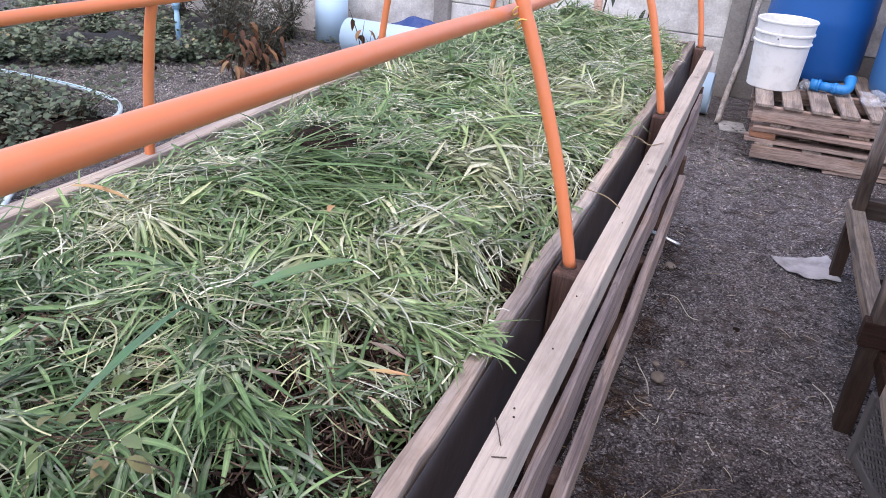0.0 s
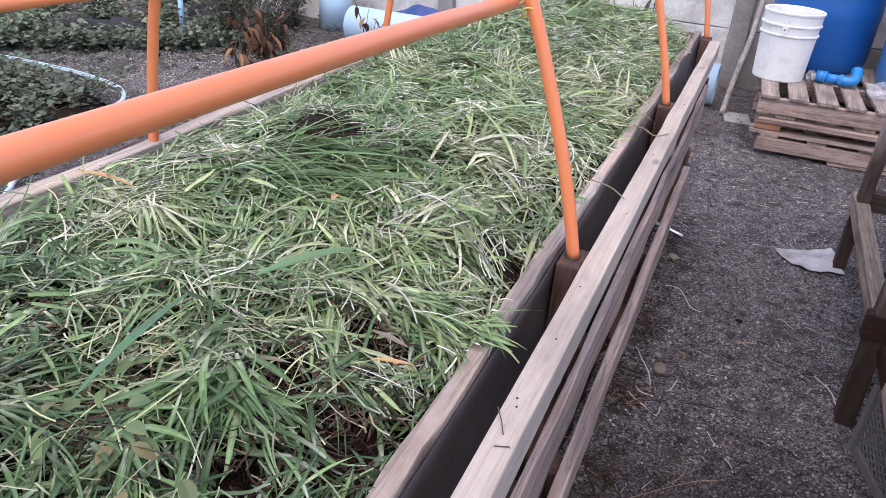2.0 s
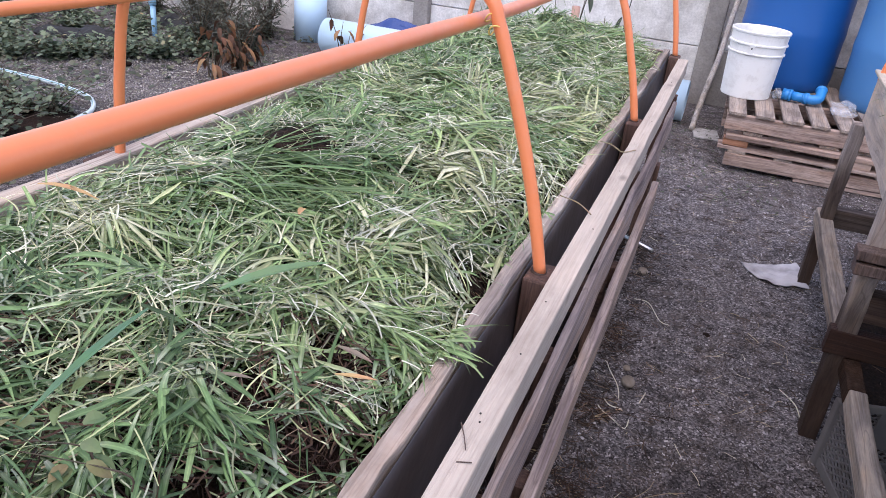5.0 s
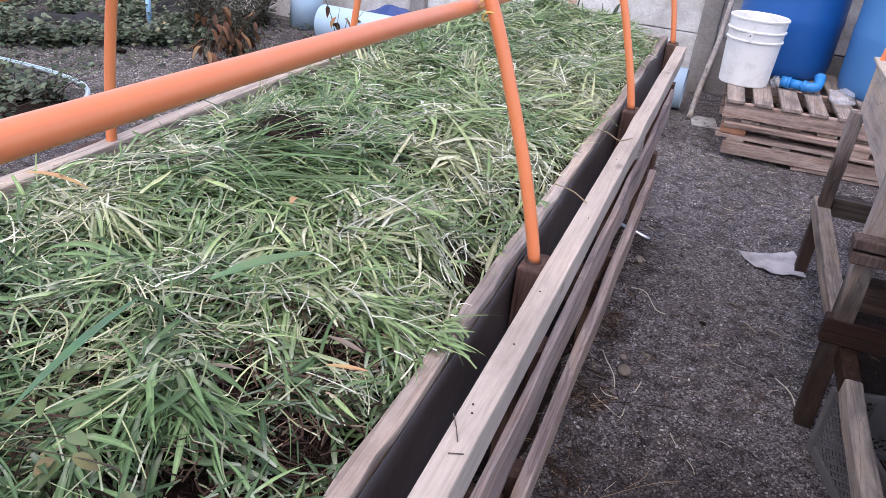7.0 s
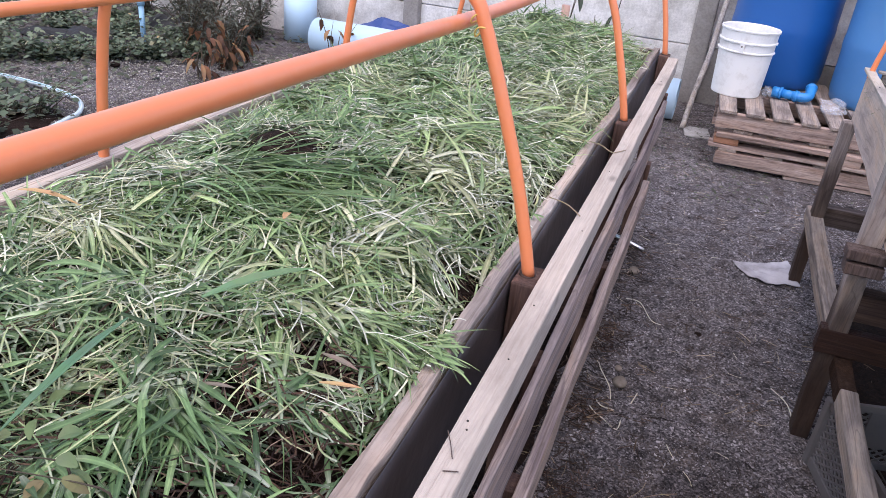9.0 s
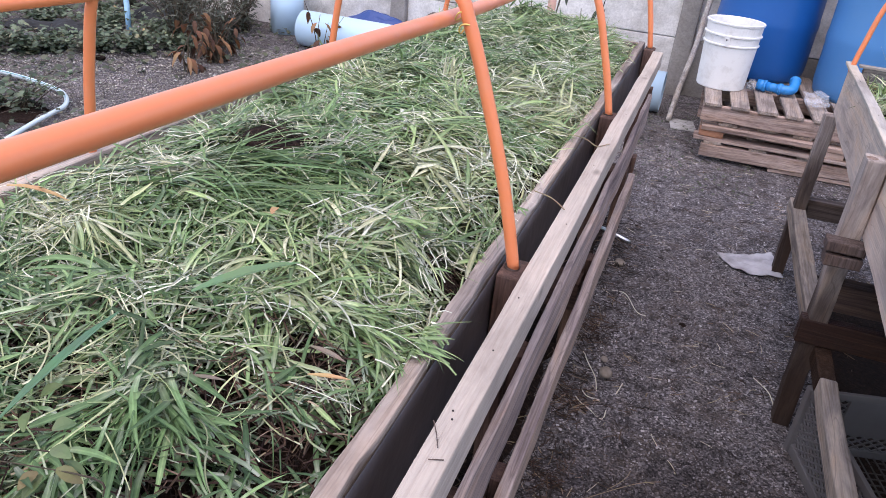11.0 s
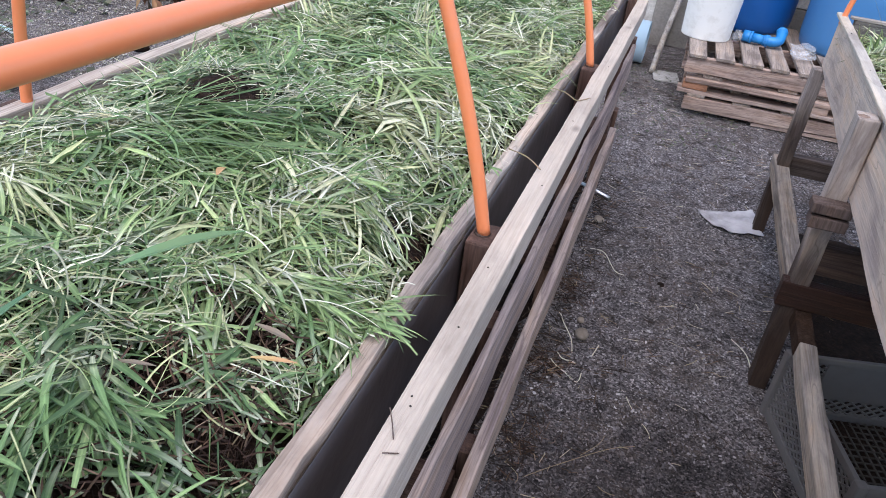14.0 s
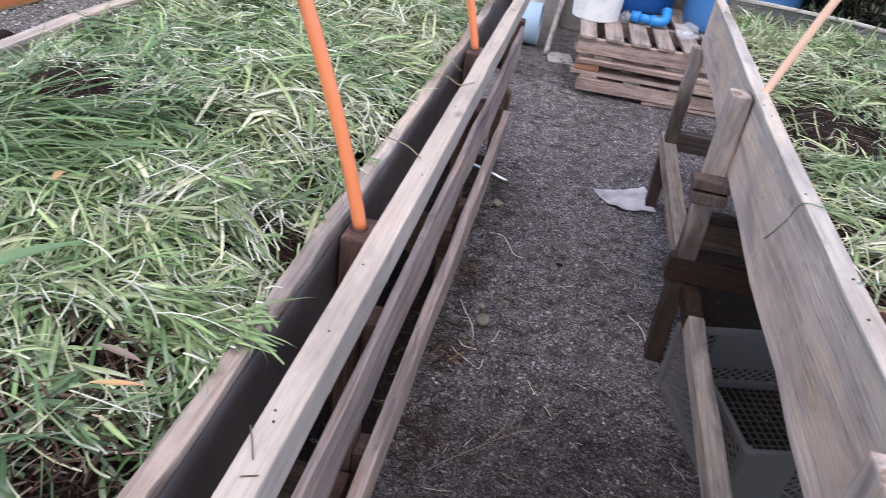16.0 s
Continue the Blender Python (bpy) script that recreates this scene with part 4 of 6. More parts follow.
# Near grass is deeper green and toned down for dimmer light; far grass limier.
def long_bed_tone(x, y):
    if y < 1.27:
        return -0.32 if x > -0.32 else -0.20
    if y > 1.9:
        return 0.15 if x > -0.42 else 0.05
    if x > -0.30:
        return 0.14 if y > 1.45 else 0.05
    return -0.01


def long_bed_gaps(x, y):
    """How much of the grass is missing: the near edge lies thin over dark compost."""
    if y < 0.8:
        return 0.4
    return (0.42 if x > -0.21 else 0.30) if y < 1.36 and x > -0.52 and fbm(x, y, 14.0, 51.0) > -0.06 else 0.0


grass_mesh("grass_mulch", "freshly cut green grass heaped over the long bed", bed_surface, (-0.772, -0.046, 0.14, 3.62), 3150, 13, 5600, 7000, SPOTS, 0.0, HOLES, lambda y: 0.092 if 1.37 < y < 1.46 else 0.014, long_bed_tone, long_bed_gaps)


def bits(name, label, surface, bounds, count, mat, size=(0.015, 0.06), width=(0.001, 0.003), category="dry straw", lift=0.004, centres=None, spread=0.06):
    """Short dry pieces of stalk lying on a surface, in one mesh."""
    x0, x1, y0, y1 = bounds
    verts, faces = [], []
    for _ in range(count):
        if centres:
            cx, cy, cr = centres[rng.integers(len(centres))]
            x, y = cx + rng.normal(0, cr), cy + rng.normal(0, cr)
            if not (x0 < x < x1 and y0 < y < y1):
                continue
        else:
            x, y = rng.uniform(x0, x1), rng.uniform(y0, y1)
        a, l, w = rng.uniform(0, 2 * math.pi), rng.uniform(*size), rng.uniform(*width)
        bend = rng.normal(0, 0.5)
        i0 = len(verts)
        px, py = x, y
        rise = rng.uniform(0, lift)
        for k in range(4):
            h = a + bend * k / 3
            z = surface(px, py) + rise + 0.001
            nx, ny = -math.sin(h) * w / 2, math.cos(h) * w / 2
            verts += [(px + nx, py + ny, z), (px - nx, py - ny, z), (px, py, z + w * 0.7)]
            px += math.cos(h) * l / 3
            py += math.sin(h) * l / 3
        for k in range(3):
            i = i0 + 3 * k
            faces += [(i, i + 3, i + 5, i + 2), (i + 2, i + 5, i + 4, i + 1), (i + 1, i + 4, i + 3, i)]
        faces += [(i0, i0 + 2, i0 + 1), (i0 + 9, i0 + 10, i0 + 11)]
    ob = raw(name, verts, faces, mat, smooth=False)
    return tagged(ob, label, category, kind="stuff")


bits("root_litter", "brown root bits and crumbs in the bare hollows of the compost", lambda x, y: bed_surface(x, y) - compost_sink(x, y) + 0.004, (-0.78, -0.046, 0.9, 3.6), 2600, M_BITS, (0.006, 0.022), (0.0005, 0.0016), "litter", 0.012, [(h[0], h[1], h[2] * 0.7) for h in HOLES])

bits("dead_grass", "brown dead grass showing between the fresh blades", lambda x, y: bed_surface(x, y) + 0.006, (-0.55, -0.05, 1.0, 1.5), 900, M_HUSK, (0.012, 0.045), (0.0008, 0.0026), "litter", 0.02, [(-0.135, 1.35, 0.045), (-0.105, 1.22, 0.05), (-0.20, 1.20, 0.06), (-0.30, 1.09, 0.06), (-0.22, 1.08, 0.06), (-0.40, 1.15, 0.07), (-0.09, 1.62, 0.03)])

# ---- orange pipes ----
HOOP_SHAPE = [(0.010, 0.745), (-0.010, 0.83), (-0.036, 0.92), (-0.068, 1.018), (-0.117, 1.110), (-0.19, 1.19), (-0.29, 1.245), (-0.40, 1.262), (-0.51, 1.245), (-0.62, 1.19), (-0.715, 1.14), (-0.768, 1.05), (-0.795, 0.94), (-0.810, 0.85), (-0.824, 0.745)]


def build_hoop(y, shape, dx=0.0):
    hoop = thing("hoop", (0, y, 0.745), "bright orange plastic conduit hoop standing in the bed posts", "hoop", "hoops over the bed")
    pts = smooth_path([(x + dx * (z - 0.745), y, z) for x, z in shape], 5)
    part("pipe", sweep(pts, 0.0098, 16), M_ORANGE, hoop, smooth=True)
    part("peg", sweep([(0.008, y, 0.742), (0.0085, y, 0.7475)], 0.0128, 14), M_DARK, hoop, "dark peg in the post top", True)
    return hoop


FIRST_HOOP = [(0.010, 0.745), (-0.010, 0.83), (-0.036, 0.92), (-0.069, 1.018), (-0.088, 1.070), (-0.103, 1.107), (-0.122, 1.142), (-0.20, 1.20)] + HOOP_SHAPE[6:]
build_hoop(HOOPS[1], FIRST_HOOP)
build_hoop(HOOPS[2], HOOP_SHAPE)
build_hoop(HOOPS[3], HOOP_SHAPE, 0.05)


def side_pipe(points, label):
    pipe = thing("side_pipe", points[0], label, "pipe", "pipes along the hoops")
    part("pipe", sweep(smooth_path(points, 8), 0.0105, 20, hollow=0.002), M_ORANGE, pipe, smooth=True)
    return pipe


def tie_at(parent, centre, normal, r):
    """A thin band wrapped round pipe and hoop, with a loose end."""
    n = Vector(normal).normalized()
    u = n.orthogonal().normalized()
    v = n.cross(u)
    c = Vector(centre)
    pts = [c + (u * math.cos(a) + v * math.sin(a)) * r + n * 0.004 * math.sin(2 * a) for a in (2 * math.pi * k / 20 for k in range(22))]
    pts += [pts[-1] + u * 0.004 - v * 0.003]
    part("tie", sweep(pts, 0.0012, 6), M_TIE, parent, "yellow plastic tie", True)


near_pipe = side_pipe([(-0.130, 0.55, 1.144), (-0.125, 0.70, 1.145), (-0.120, 0.853, 1.144), (-0.117, 1.004, 1.141), (-0.115, 1.155, 1.137), (-0.117, 1.306, 1.131), (-0.122, 1.458, 1.123), (-0.130, 1.609, 1.113), (-0.140, 1.76, 1.103), (-0.150, 2.0, 1.092), (-0.158, 2.3, 1.084), (-0.164, 2.70, 1.078)], "thick orange conduit running along the bed, tied to the hoops")
tie_at(near_pipe, (-0.106, 1.70, 1.099), (-0.5, 0.15, 0.85), 0.0120)
tie_at(near_pipe, (-0.112, 1.703, 1.112), (-0.15, 0.35, 0.9), 0.0125)
side_pipe([(-0.845, 0.6, 1.045), (-0.830, 1.1, 1.05), (-0.805, 1.45, 1.052), (-0.785, 1.58, 1.053), (-0.766, 1.70, 1.053), (-0.735, 2.0, 1.05), (-0.73, 2.4, 1.05)], "thick orange conduit along the garden side of the bed")

# ---- the second bed ----


def bowed(bm, lift=0.0):
    """The old side boards drift outwards and their lower edge rises towards the far end."""
    for v in bm.verts:
        v.co.x += max(0.0, v.co.y - 2.2) * 0.02
        if v.co.z < 0.65:
            v.co.z += max(0.0, v.co.y - 1.5) * lift
    return bm


def build_second_bed():
    bed = thing("raised_bed", (1.05, 2.2, 0), "silver-grey weathered timber bed on tall legs", "raised bed")
    part("side_board", bowed(plank_bm(0.645, 0.6655, 0.2, 3.50, 0.588, 0.813, 0.003, 0.0025, 61), 0.03), M_GREY, bed, "wide silver-grey weathered side plank")
    part("edge_strip", bowed(plank_bm(0.632, 0.662, 0.2, 3.50, 0.8135, 0.823, 0.003, 0.002, 62)), M_CAP, bed, "bleached pale top edge")
    part("inner_board", bowed(plank_bm(0.6665, 0.684, 0.2, 3.47, 0.60, 0.798, 0.003, 0.002, 69), 0.03), M_GREY, bed)
    bm = plank_bm(0.714, 1.52, 3.478, 3.50, 0.60, 0.812, 0.003, 0.002, 63)
    cap = plank_bm(0.700, 1.52, 3.474, 3.504, 0.8125, 0.8205, 0.002, 0.001, 67)
    for v in list(bm.verts) + list(cap.verts):
        v.co.z -= max(0.0, v.co.x - 0.70) ** 2 * 0.077
    part("end_board", bm, M_ENDB, bed, "dark grey end board")
    part("edge_strip", cap, M_CAPX, bed, "bleached pale top edge")
    part("side_board", plank_bm(1.50, 1.525, 0.2, 3.47, 0.56, 0.75, 0.003, 0.002, 64), M_GREY, bed)
    part("end_board", plank_bm(0.685, 1.50, 0.2, 0.225, 0.58, 0.78, 0.003, 0.002, 65), M_GREYY, bed)
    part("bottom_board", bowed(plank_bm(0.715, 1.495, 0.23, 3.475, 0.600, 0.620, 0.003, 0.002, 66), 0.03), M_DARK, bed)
    for i, (y, lean) in enumerate(((1.395, 0.03), (2.485, 0.09), (3.47, 0.03))):
        x0, x1, hi = (0.598, 0.6435, 0.803) if i < 2 else (0.646, 0.688, 0.645)
        bm = plank_bm(x0, x1, y - 0.028, y + 0.028, 0.0, hi, 0.004, 0.002, 70 + i, 0.06)
        for v in bm.verts:
            v.co.y += (0.803 - v.co.z) * lean
            v.co.x += (0.803 - v.co.z) * (0.035 if i < 2 else 0.0)
        post = part("leg", bm, M_DARKFOOT, bed, "tall grey square leg, darker towards the foot")
        if i < 2:
            part("end_grain", lathe([(0.001, 0.0), (0.0125, 0.0), (0.0115, 0.0005), (0.007, 0.0008), (0.001, 0.0006)], (0.611, y - 0.008, 0.8035), 11), M_HEART, post, "red-brown weathered heart of the end grain")
        part("leg", plank_bm(1.47, 1.515, y - 0.03, y + 0.03, 0.0, 0.56, 0.005, 0.003, 80 + i), M_GREYZ, bed)
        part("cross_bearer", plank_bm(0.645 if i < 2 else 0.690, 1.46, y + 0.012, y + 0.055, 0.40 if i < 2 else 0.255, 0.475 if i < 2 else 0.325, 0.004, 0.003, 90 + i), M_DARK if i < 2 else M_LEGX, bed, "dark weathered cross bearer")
    part("cross_bearer", plank_bm(0.598, 0.86, 2.495, 2.53, 0.2925, 0.365, 0.004, 0.003, 94), M_BEARER, bed, "red-brown bearer nailed across the leg, darkened for shade under the bed")
    part("block", plank_bm(0.575, 0.66, 2.425, 2.475, 0.585, 0.61, 0.004, 0.003, 95), M_LEGM, bed, "short weathered block")
    part("block", plank_bm(0.580, 0.66, 2.42, 2.47, 0.553, 0.583, 0.004, 0.003, 96), M_LEGM, bed, "short weathered block")
    part("lower_rail", plank_bm(0.650, 0.691, 0.3, 2.36, 0.244, 0.292, 0.006, 0.0018, 97), M_GREYY, bed, "split grey lower rail")
    part("lower_rail", plank_bm(0.650, 0.691, 2.3615, 2.56, 0.244, 0.291, 0.006, 0.0018, 98), M_LEG, bed, "near-black stretch of the lower rail below the bearer")
    part("lower_rail", plank_bm(0.640, 0.688, 2.5615, 3.57, 0.236, 0.292, 0.006, 0.0018, 99), M_GREYY, bed, "split grey lower rail")


build_second_bed()
for x, y in ((0.644, 1.62), (0.650, 1.71), (0.641, 1.95), (0.648, 2.3), (0.643, 2.36), (0.66, 2.8), (0.665, 3.2)):
    tagged(part("nail", lathe([(0.0006, 0.0), (0.002, 0.0), (0.002, 0.0012), (0.0006, 0.0014)], (x, y, 0.8228), 8), M_NAIL, None), "small rusty nail head in the bleached bed edge", "nail", "nails in the second bed")
for pts in ([(0.72, 1.89, 0.835), (0.665, 1.90, 0.828), (0.630, 1.915, 0.822), (0.634, 1.96, 0.77), (0.6415, 2.02, 0.715), (0.6425, 2.05, 0.685)], [(0.652, 1.70, 0.8245), (0.668, 1.705, 0.826), (0.70, 1.70, 0.83)]):
    tagged(part("straw_stalk", sweep(smooth_path(pts, 5), 0.0009, 6), M_BROADLEAF, None), "thin grey-green stalk caught on the bed edge", "straw", "stalks over the gap")
soil("compost", 0.686, 1.498, 0.23, 3.475, right_surface, M_SOIL, "dark compost with scraps filling the second bed", 0.012, 0.68)


def right_thin(x, y):
    if y < 1.60:
        return 0.93
    if y < 1.75:
        return 0.55
    return 0.95 if math.hypot((x - 0.86) / 0.12, (y - 2.52) / 0.06) < 1 or fbm(x, y, 5.0, 21.0) > 0.10 else 0.1


RSPOTS = [(0.80, 2.72, 0.5, 0.72, 1.3, 0.15, 90), (0.95, 2.74, 0.3, 0.74, 1.3, 0.15, 90), (1.1, 2.8, 0.3, 0.7, 1.3, 0.14, 80), (0.85, 2.2, 0.9, 0.28, 1.4, 0.18, 90), (1.0, 2.05, 0.6, 0.3, 1.3, 0.18, 80), (0.85, 1.88, 0.5, 0.22, 1.2, 0.18, 80), (1.1, 2.4, 0.3, 0.35, 1.4, 0.18, 80), (0.74, 3.2, 1.2, 0.45, 1.0, 0.14, 70), (1.0, 3.1, 2.0, 0.55, 1.2, 0.14, 80), (1.2, 3.0, 0.4, 0.92, 0.9, 0.12, 50), (0.9, 2.42, 0.2, 0.92, 0.9, 0.12, 60), (0.78, 1.98, 0.2, 0.92, 0.9, 0.12, 60)]
grass_mesh("grass_mulch", "wilting cut grass with straw over the second bed", right_surface, (0.695, 1.49, 0.9, 3.46), 1200, 13, 1900, 6500, RSPOTS, 0.22, (), None, None, right_thin, 0.42)
bits("root_litter", "dry stalks and husks on the bare compost of the second bed", right_surface, (0.692, 1.45, 0.9, 3.4), 4200, M_BITS, (0.010, 0.05), (0.0008, 0.0022), "litter", 0.02)
bits("dry_straw", "pale straw scraps on the bare compost of the second bed", right_surface, (0.692, 1.45, 0.9, 3.4), 240, M_STRAW, (0.02, 0.06), (0.0012, 0.0026), "dry straw", 0.03)

bits("husks", "reddish brown husks and root crumbs on the bare compost", right_surface, (0.692, 1.45, 0.95, 1.85), 6500, M_HUSK, (0.005, 0.018), (0.0010, 0.0026), "litter", 0.03)

# pipes standing on the second bed's edge
RH = thing("hoop", (0.66, 1.45, 0.823), "short orange conduit standing in the edge of the second bed", "hoop", "hoops over the bed")
part("pipe", sweep(smooth_path([(0.650, 1.45, 0.80), (0.674, 1.48, 0.835), (0.752, 1.58, 0.90), (0.86, 1.69, 1.02), (0.98, 1.75, 1.12), (1.12, 1.76, 1.18)], 6), 0.0080, 16), M_DUSTY, RH, smooth=True)
part("socket", sweep([(0.649, 1.448, 0.81), (0.662, 1.465, 0.829)], 0.0090, 14), M_DUSTY, RH, smooth=True)
RH = thing("hoop", (0.67, 2.46, 0.823), "sun-faded orange conduit hoop over the second bed", "hoop", "hoops over the bed")
part("pipe", sweep(smooth_path([(0.656, 2.46, 0.80), (0.678, 2.46, 0.87), (0.745, 2.46, 1.07), (0.83, 2.46, 1.2), (1.0, 2.46, 1.3), (1.2, 2.46, 1.3), (1.4, 2.46, 1.15), (1.47, 2.46, 0.95), (1.485, 2.46, 0.755)], 5), 0.0085, 16), M_FADED, RH, smooth=True)
RH = thing("hoop", (0.68, 3.45, 0.823), "orange conduit hoop over the second bed", "hoop", "hoops over the bed")
part("pipe", sweep(smooth_path([(0.672, 3.45, 0.80), (0.682, 3.45, 0.88), (0.72, 3.45, 1.05), (0.83, 3.45, 1.2), (1.0, 3.45, 1.3), (1.2, 3.45, 1.3), (1.4, 3.45, 1.15), (1.47, 3.45, 0.95), (1.485, 3.45, 0.755)], 5), 0.0085, 16), M_ORANGE, RH, smooth=True)

TUBE = thing("tube", (0.75, 1.68, 0.79), "brown plastic tube lying across the second bed", "tube")
part("tube_wall", sweep([(0.690, 1.680, 0.786), (0.715, 1.682, 0.785), (0.745, 1.684, 0.783), (0.775, 1.687, 0.781), (1.05, 1.72, 0.776)], [0.0165, 0.0150, 0.0112, 0.0085, 0.0075], 18, hollow=0.002), M_TUBE, TUBE, smooth=True)

# ---- pallets ----


def pallet_top(c, ang):
    """Open pallet: slats on three bearers, with foot boards."""
    p = thing("pallet", (c[0], c[1], 0), "weathered open-slat timber pallet on top of the stack", "pallet", "stacked pallets")
    x0, y0 = c[0], c[1]
    for i in range(8):
        xa = x0 + 0.004 + i * 0.134
        part("slat", turned(plank_bm(xa, xa + 0.088 + 0.004 * (i % 3), y0 - 0.012, y0 + 1.0, 0.292, 0.309, 0.003, 0.002, 100 + i, 0.25), (x0, y0, 0), ang), M_PALY, p)
    for i, y in enumerate((0.0, 0.46, 0.93)):
        part("bearer", turned(plank_bm(x0, x0 + 1.04, y0 + y, y0 + y + 0.04, 0.212, 0.2915, 0.004, 0.003, 120 + i), (x0, y0, 0), ang), M_PALX, p)
    for i, x in enumerate((0.10, 0.30, 0.47, 0.62, 0.90)):
        part("foot_board", turned(plank_bm(x0 + x, x0 + x + 0.095, y0 + 0.012 + 0.01 * (i % 2), y0 + 0.97, 0.1915, 0.2115, 0.003, 0.002, 130 + i, 0.25), (x0, y0, 0), ang), M_PALY, p)
    return p


def pallet_middle(c, ang, z):
    p = thing("pallet", (c[0], c[1], 0), "split timber pallet with reddish blocks in the stack", "pallet", "stacked pallets")
    x0, y0 = c[0], c[1]
    for i, y in enumerate((0.0, 0.2, 0.42, 0.64, 0.86)):
        part("slat", turned(plank_bm(x0 + 0.02, x0 + 1.06, y0 + y, y0 + y + 0.095, z + 0.055, z + 0.077, 0.003, 0.002, 140 + i), (x0, y0, 0), ang), M_PALX, p)
    for i, x in enumerate((0.012, 0.60, 0.96)):
        for j, y in enumerate((0.005, 0.44, 0.87)):
            part("block", turned(plank_bm(x0 + x, x0 + x + 0.125, y0 + y, y0 + y + 0.075, z + 0.0195, z + 0.0545, 0.004, 0.002, 150 + i * 3 + j), (x0, y0, 0), ang), M_PALR if i == 0 else M_PALX, p)
    for i, y in enumerate((0.0, 0.43, 0.86)):
        part("foot_board", turned(plank_bm(x0 - 0.01, x0 + 1.05, y0 + y, y0 + y + 0.09, z, z + 0.019, 0.003, 0.002, 170 + i), (x0, y0, 0), ang), M_PALX, p)
    return p


def pallet_bottom(c, ang):
    p = thing("pallet", (c[0], c[1], 0), "grey timber pallet at the bottom of the stack", "pallet", "stacked pallets")
    x0, y0 = c[0], c[1]
    for i, y in enumerate((0.0, 0.46, 0.90)):
        part("bearer", turned(plank_bm(x0, x0 + 1.05, y0 + y, y0 + y + 0.045, 0.026, 0.094, 0.004, 0.003, 200 + i), (x0, y0, 0), ang), M_PALX, p)
    for i, x in enumerate((0.01, 0.24, 0.48, 0.72, 0.94)):
        part("slat", turned(plank_bm(x0 + x, x0 + x + 0.09, y0 + 0.004, y0 + 0.94, 0.0945, 0.110, 0.003, 0.002, 210 + i, 0.25), (x0, y0, 0), ang), M_PALY, p)
    for i, (xa, y) in enumerate(((0.36, 0.0), (0.0, 0.45), (0.0, 0.88))):
        part("foot_board", turned(plank_bm(x0 + xa, x0 + 1.06, y0 + y + 0.004, y0 + y + 0.09, 0.004, 0.0235, 0.003, 0.002, 220 + i), (x0, y0, 0), ang), M_PALX, p)
    return p


pallet_top((0.262, 4.70), 2.5)
pallet_middle((0.262, 4.68), 0.5, 0.1115)
pallet_bottom((0.30, 4.67), 3.0)

# ---- bucket, drums, fittings ----
bucket = thing("bucket", (0.325, 5.13, 0.31), "white plastic bucket with ribbed rim standing on pallets", "bucket")
part("body", lathe([(0.10, 0.002), (0.128, 0.0), (0.131, 0.004), (0.1425, 0.235), (0.1505, 0.238), (0.1505, 0.244), (0.1435, 0.247), (0.1455, 0.285), (0.1535, 0.288), (0.1535, 0.295), (0.146, 0.298), (0.149, 0.345), (0.154, 0.347), (0.155, 0.356), (0.151, 0.360), (0.146, 0.356), (0.143, 0.30), (0.128, 0.02), (0.10, 0.012)], (0.325, 5.13, 0.309), 56), M_BUCKET, bucket, smooth=False)
for a in (-1.75, 1.39):
    cx, cy = 0.325 + 0.149 * math.cos(a), 5.13 + 0.149 * math.sin(a)
    part("handle_bracket", turned(plank_bm(cx - 0.006, cx + 0.006, cy - 0.013, cy + 0.013, 0.549, 0.604, 0.002, 0.0003, 7), (cx, cy, 0), math.degrees(a)), M_BUCKET, bucket)
    part("rivet", sweep([(cx, cy, 0.583), (cx + 0.010 * math.cos(a), cy + 0.010 * math.sin(a), 0.583)], 0.004, 10), M_NAIL, bucket, "small dark rivet")


def drum(c, r, h, mat, label):
    d = thing("drum", c, label, "drum", "water drums")
    body = part("body", lathe([(r * 0.6, 0.012), (r * 0.92, 0.0), (r * 0.97, 0.02), (r, 0.07), (r * 1.008, h * 0.3), (r * 1.02, h * 0.33), (r * 1.02, h * 0.36), (r * 1.008, h * 0.39), (r * 1.008, h * 0.63), (r * 1.02, h * 0.66), (r * 1.02, h * 0.69), (r * 1.005, h * 0.72), (r * 0.99, h * 0.93), (r * 0.94, h * 0.975), (r * 0.9, h), (r * 0.86, h * 0.985), (r * 0.3, h * 0.98)], c, 64), mat, d, smooth=True)
    part("bung", lathe([(0.035, 0.0), (0.035, 0.02), (0.02, 0.024)], (c[0] + r * 0.55, c[1], c[2] + h * 0.98), 16), mat, d)
    return d


drum((0.505, 5.635, 0.309), 0.285, 0.93, M_DRUM, "deep blue plastic water drum behind the bucket")
drum((1.12, 5.36, 0.309), 0.30, 0.93, M_DRUM2, "lighter blue plastic water drum on the pallets")

fitting = thing("pipe_fitting", (0.6, 5.13, 0.31), "bright blue plastic pipe elbow and coupling lying on the pallet", "pipe fitting")
part("coupling", sweep([(0.520, 5.14, 0.345), (0.565, 5.130, 0.345)], 0.030, 20, hollow=0.004), M_FIT, fitting, smooth=True)
part("pipe", sweep([(0.565, 5.130, 0.345), (0.632, 5.113, 0.345)], 0.0245, 20), M_FIT, fitting, smooth=True)
part("elbow", sweep(smooth_path([(0.625, 5.115, 0.345), (0.665, 5.105, 0.345), (0.702, 5.12, 0.350), (0.712, 5.16, 0.372), (0.713, 5.20, 0.388)], 5), 0.026, 20, hollow=0.004), M_FIT, fitting, smooth=True)
part("collar", sweep([(0.632, 5.113, 0.345), (0.650, 5.1085, 0.345)], 0.0315, 20), M_FIT, fitting, smooth=True)
part("collar", sweep([(0.7125, 5.18, 0.380), (0.713, 5.196, 0.3865)], 0.0305, 20), M_FIT, fitting, smooth=True)
part("collar", sweep([(0.556, 5.132, 0.345), (0.568, 5.129, 0.345)], 0.0325, 20), M_FIT, fitting, smooth=True)


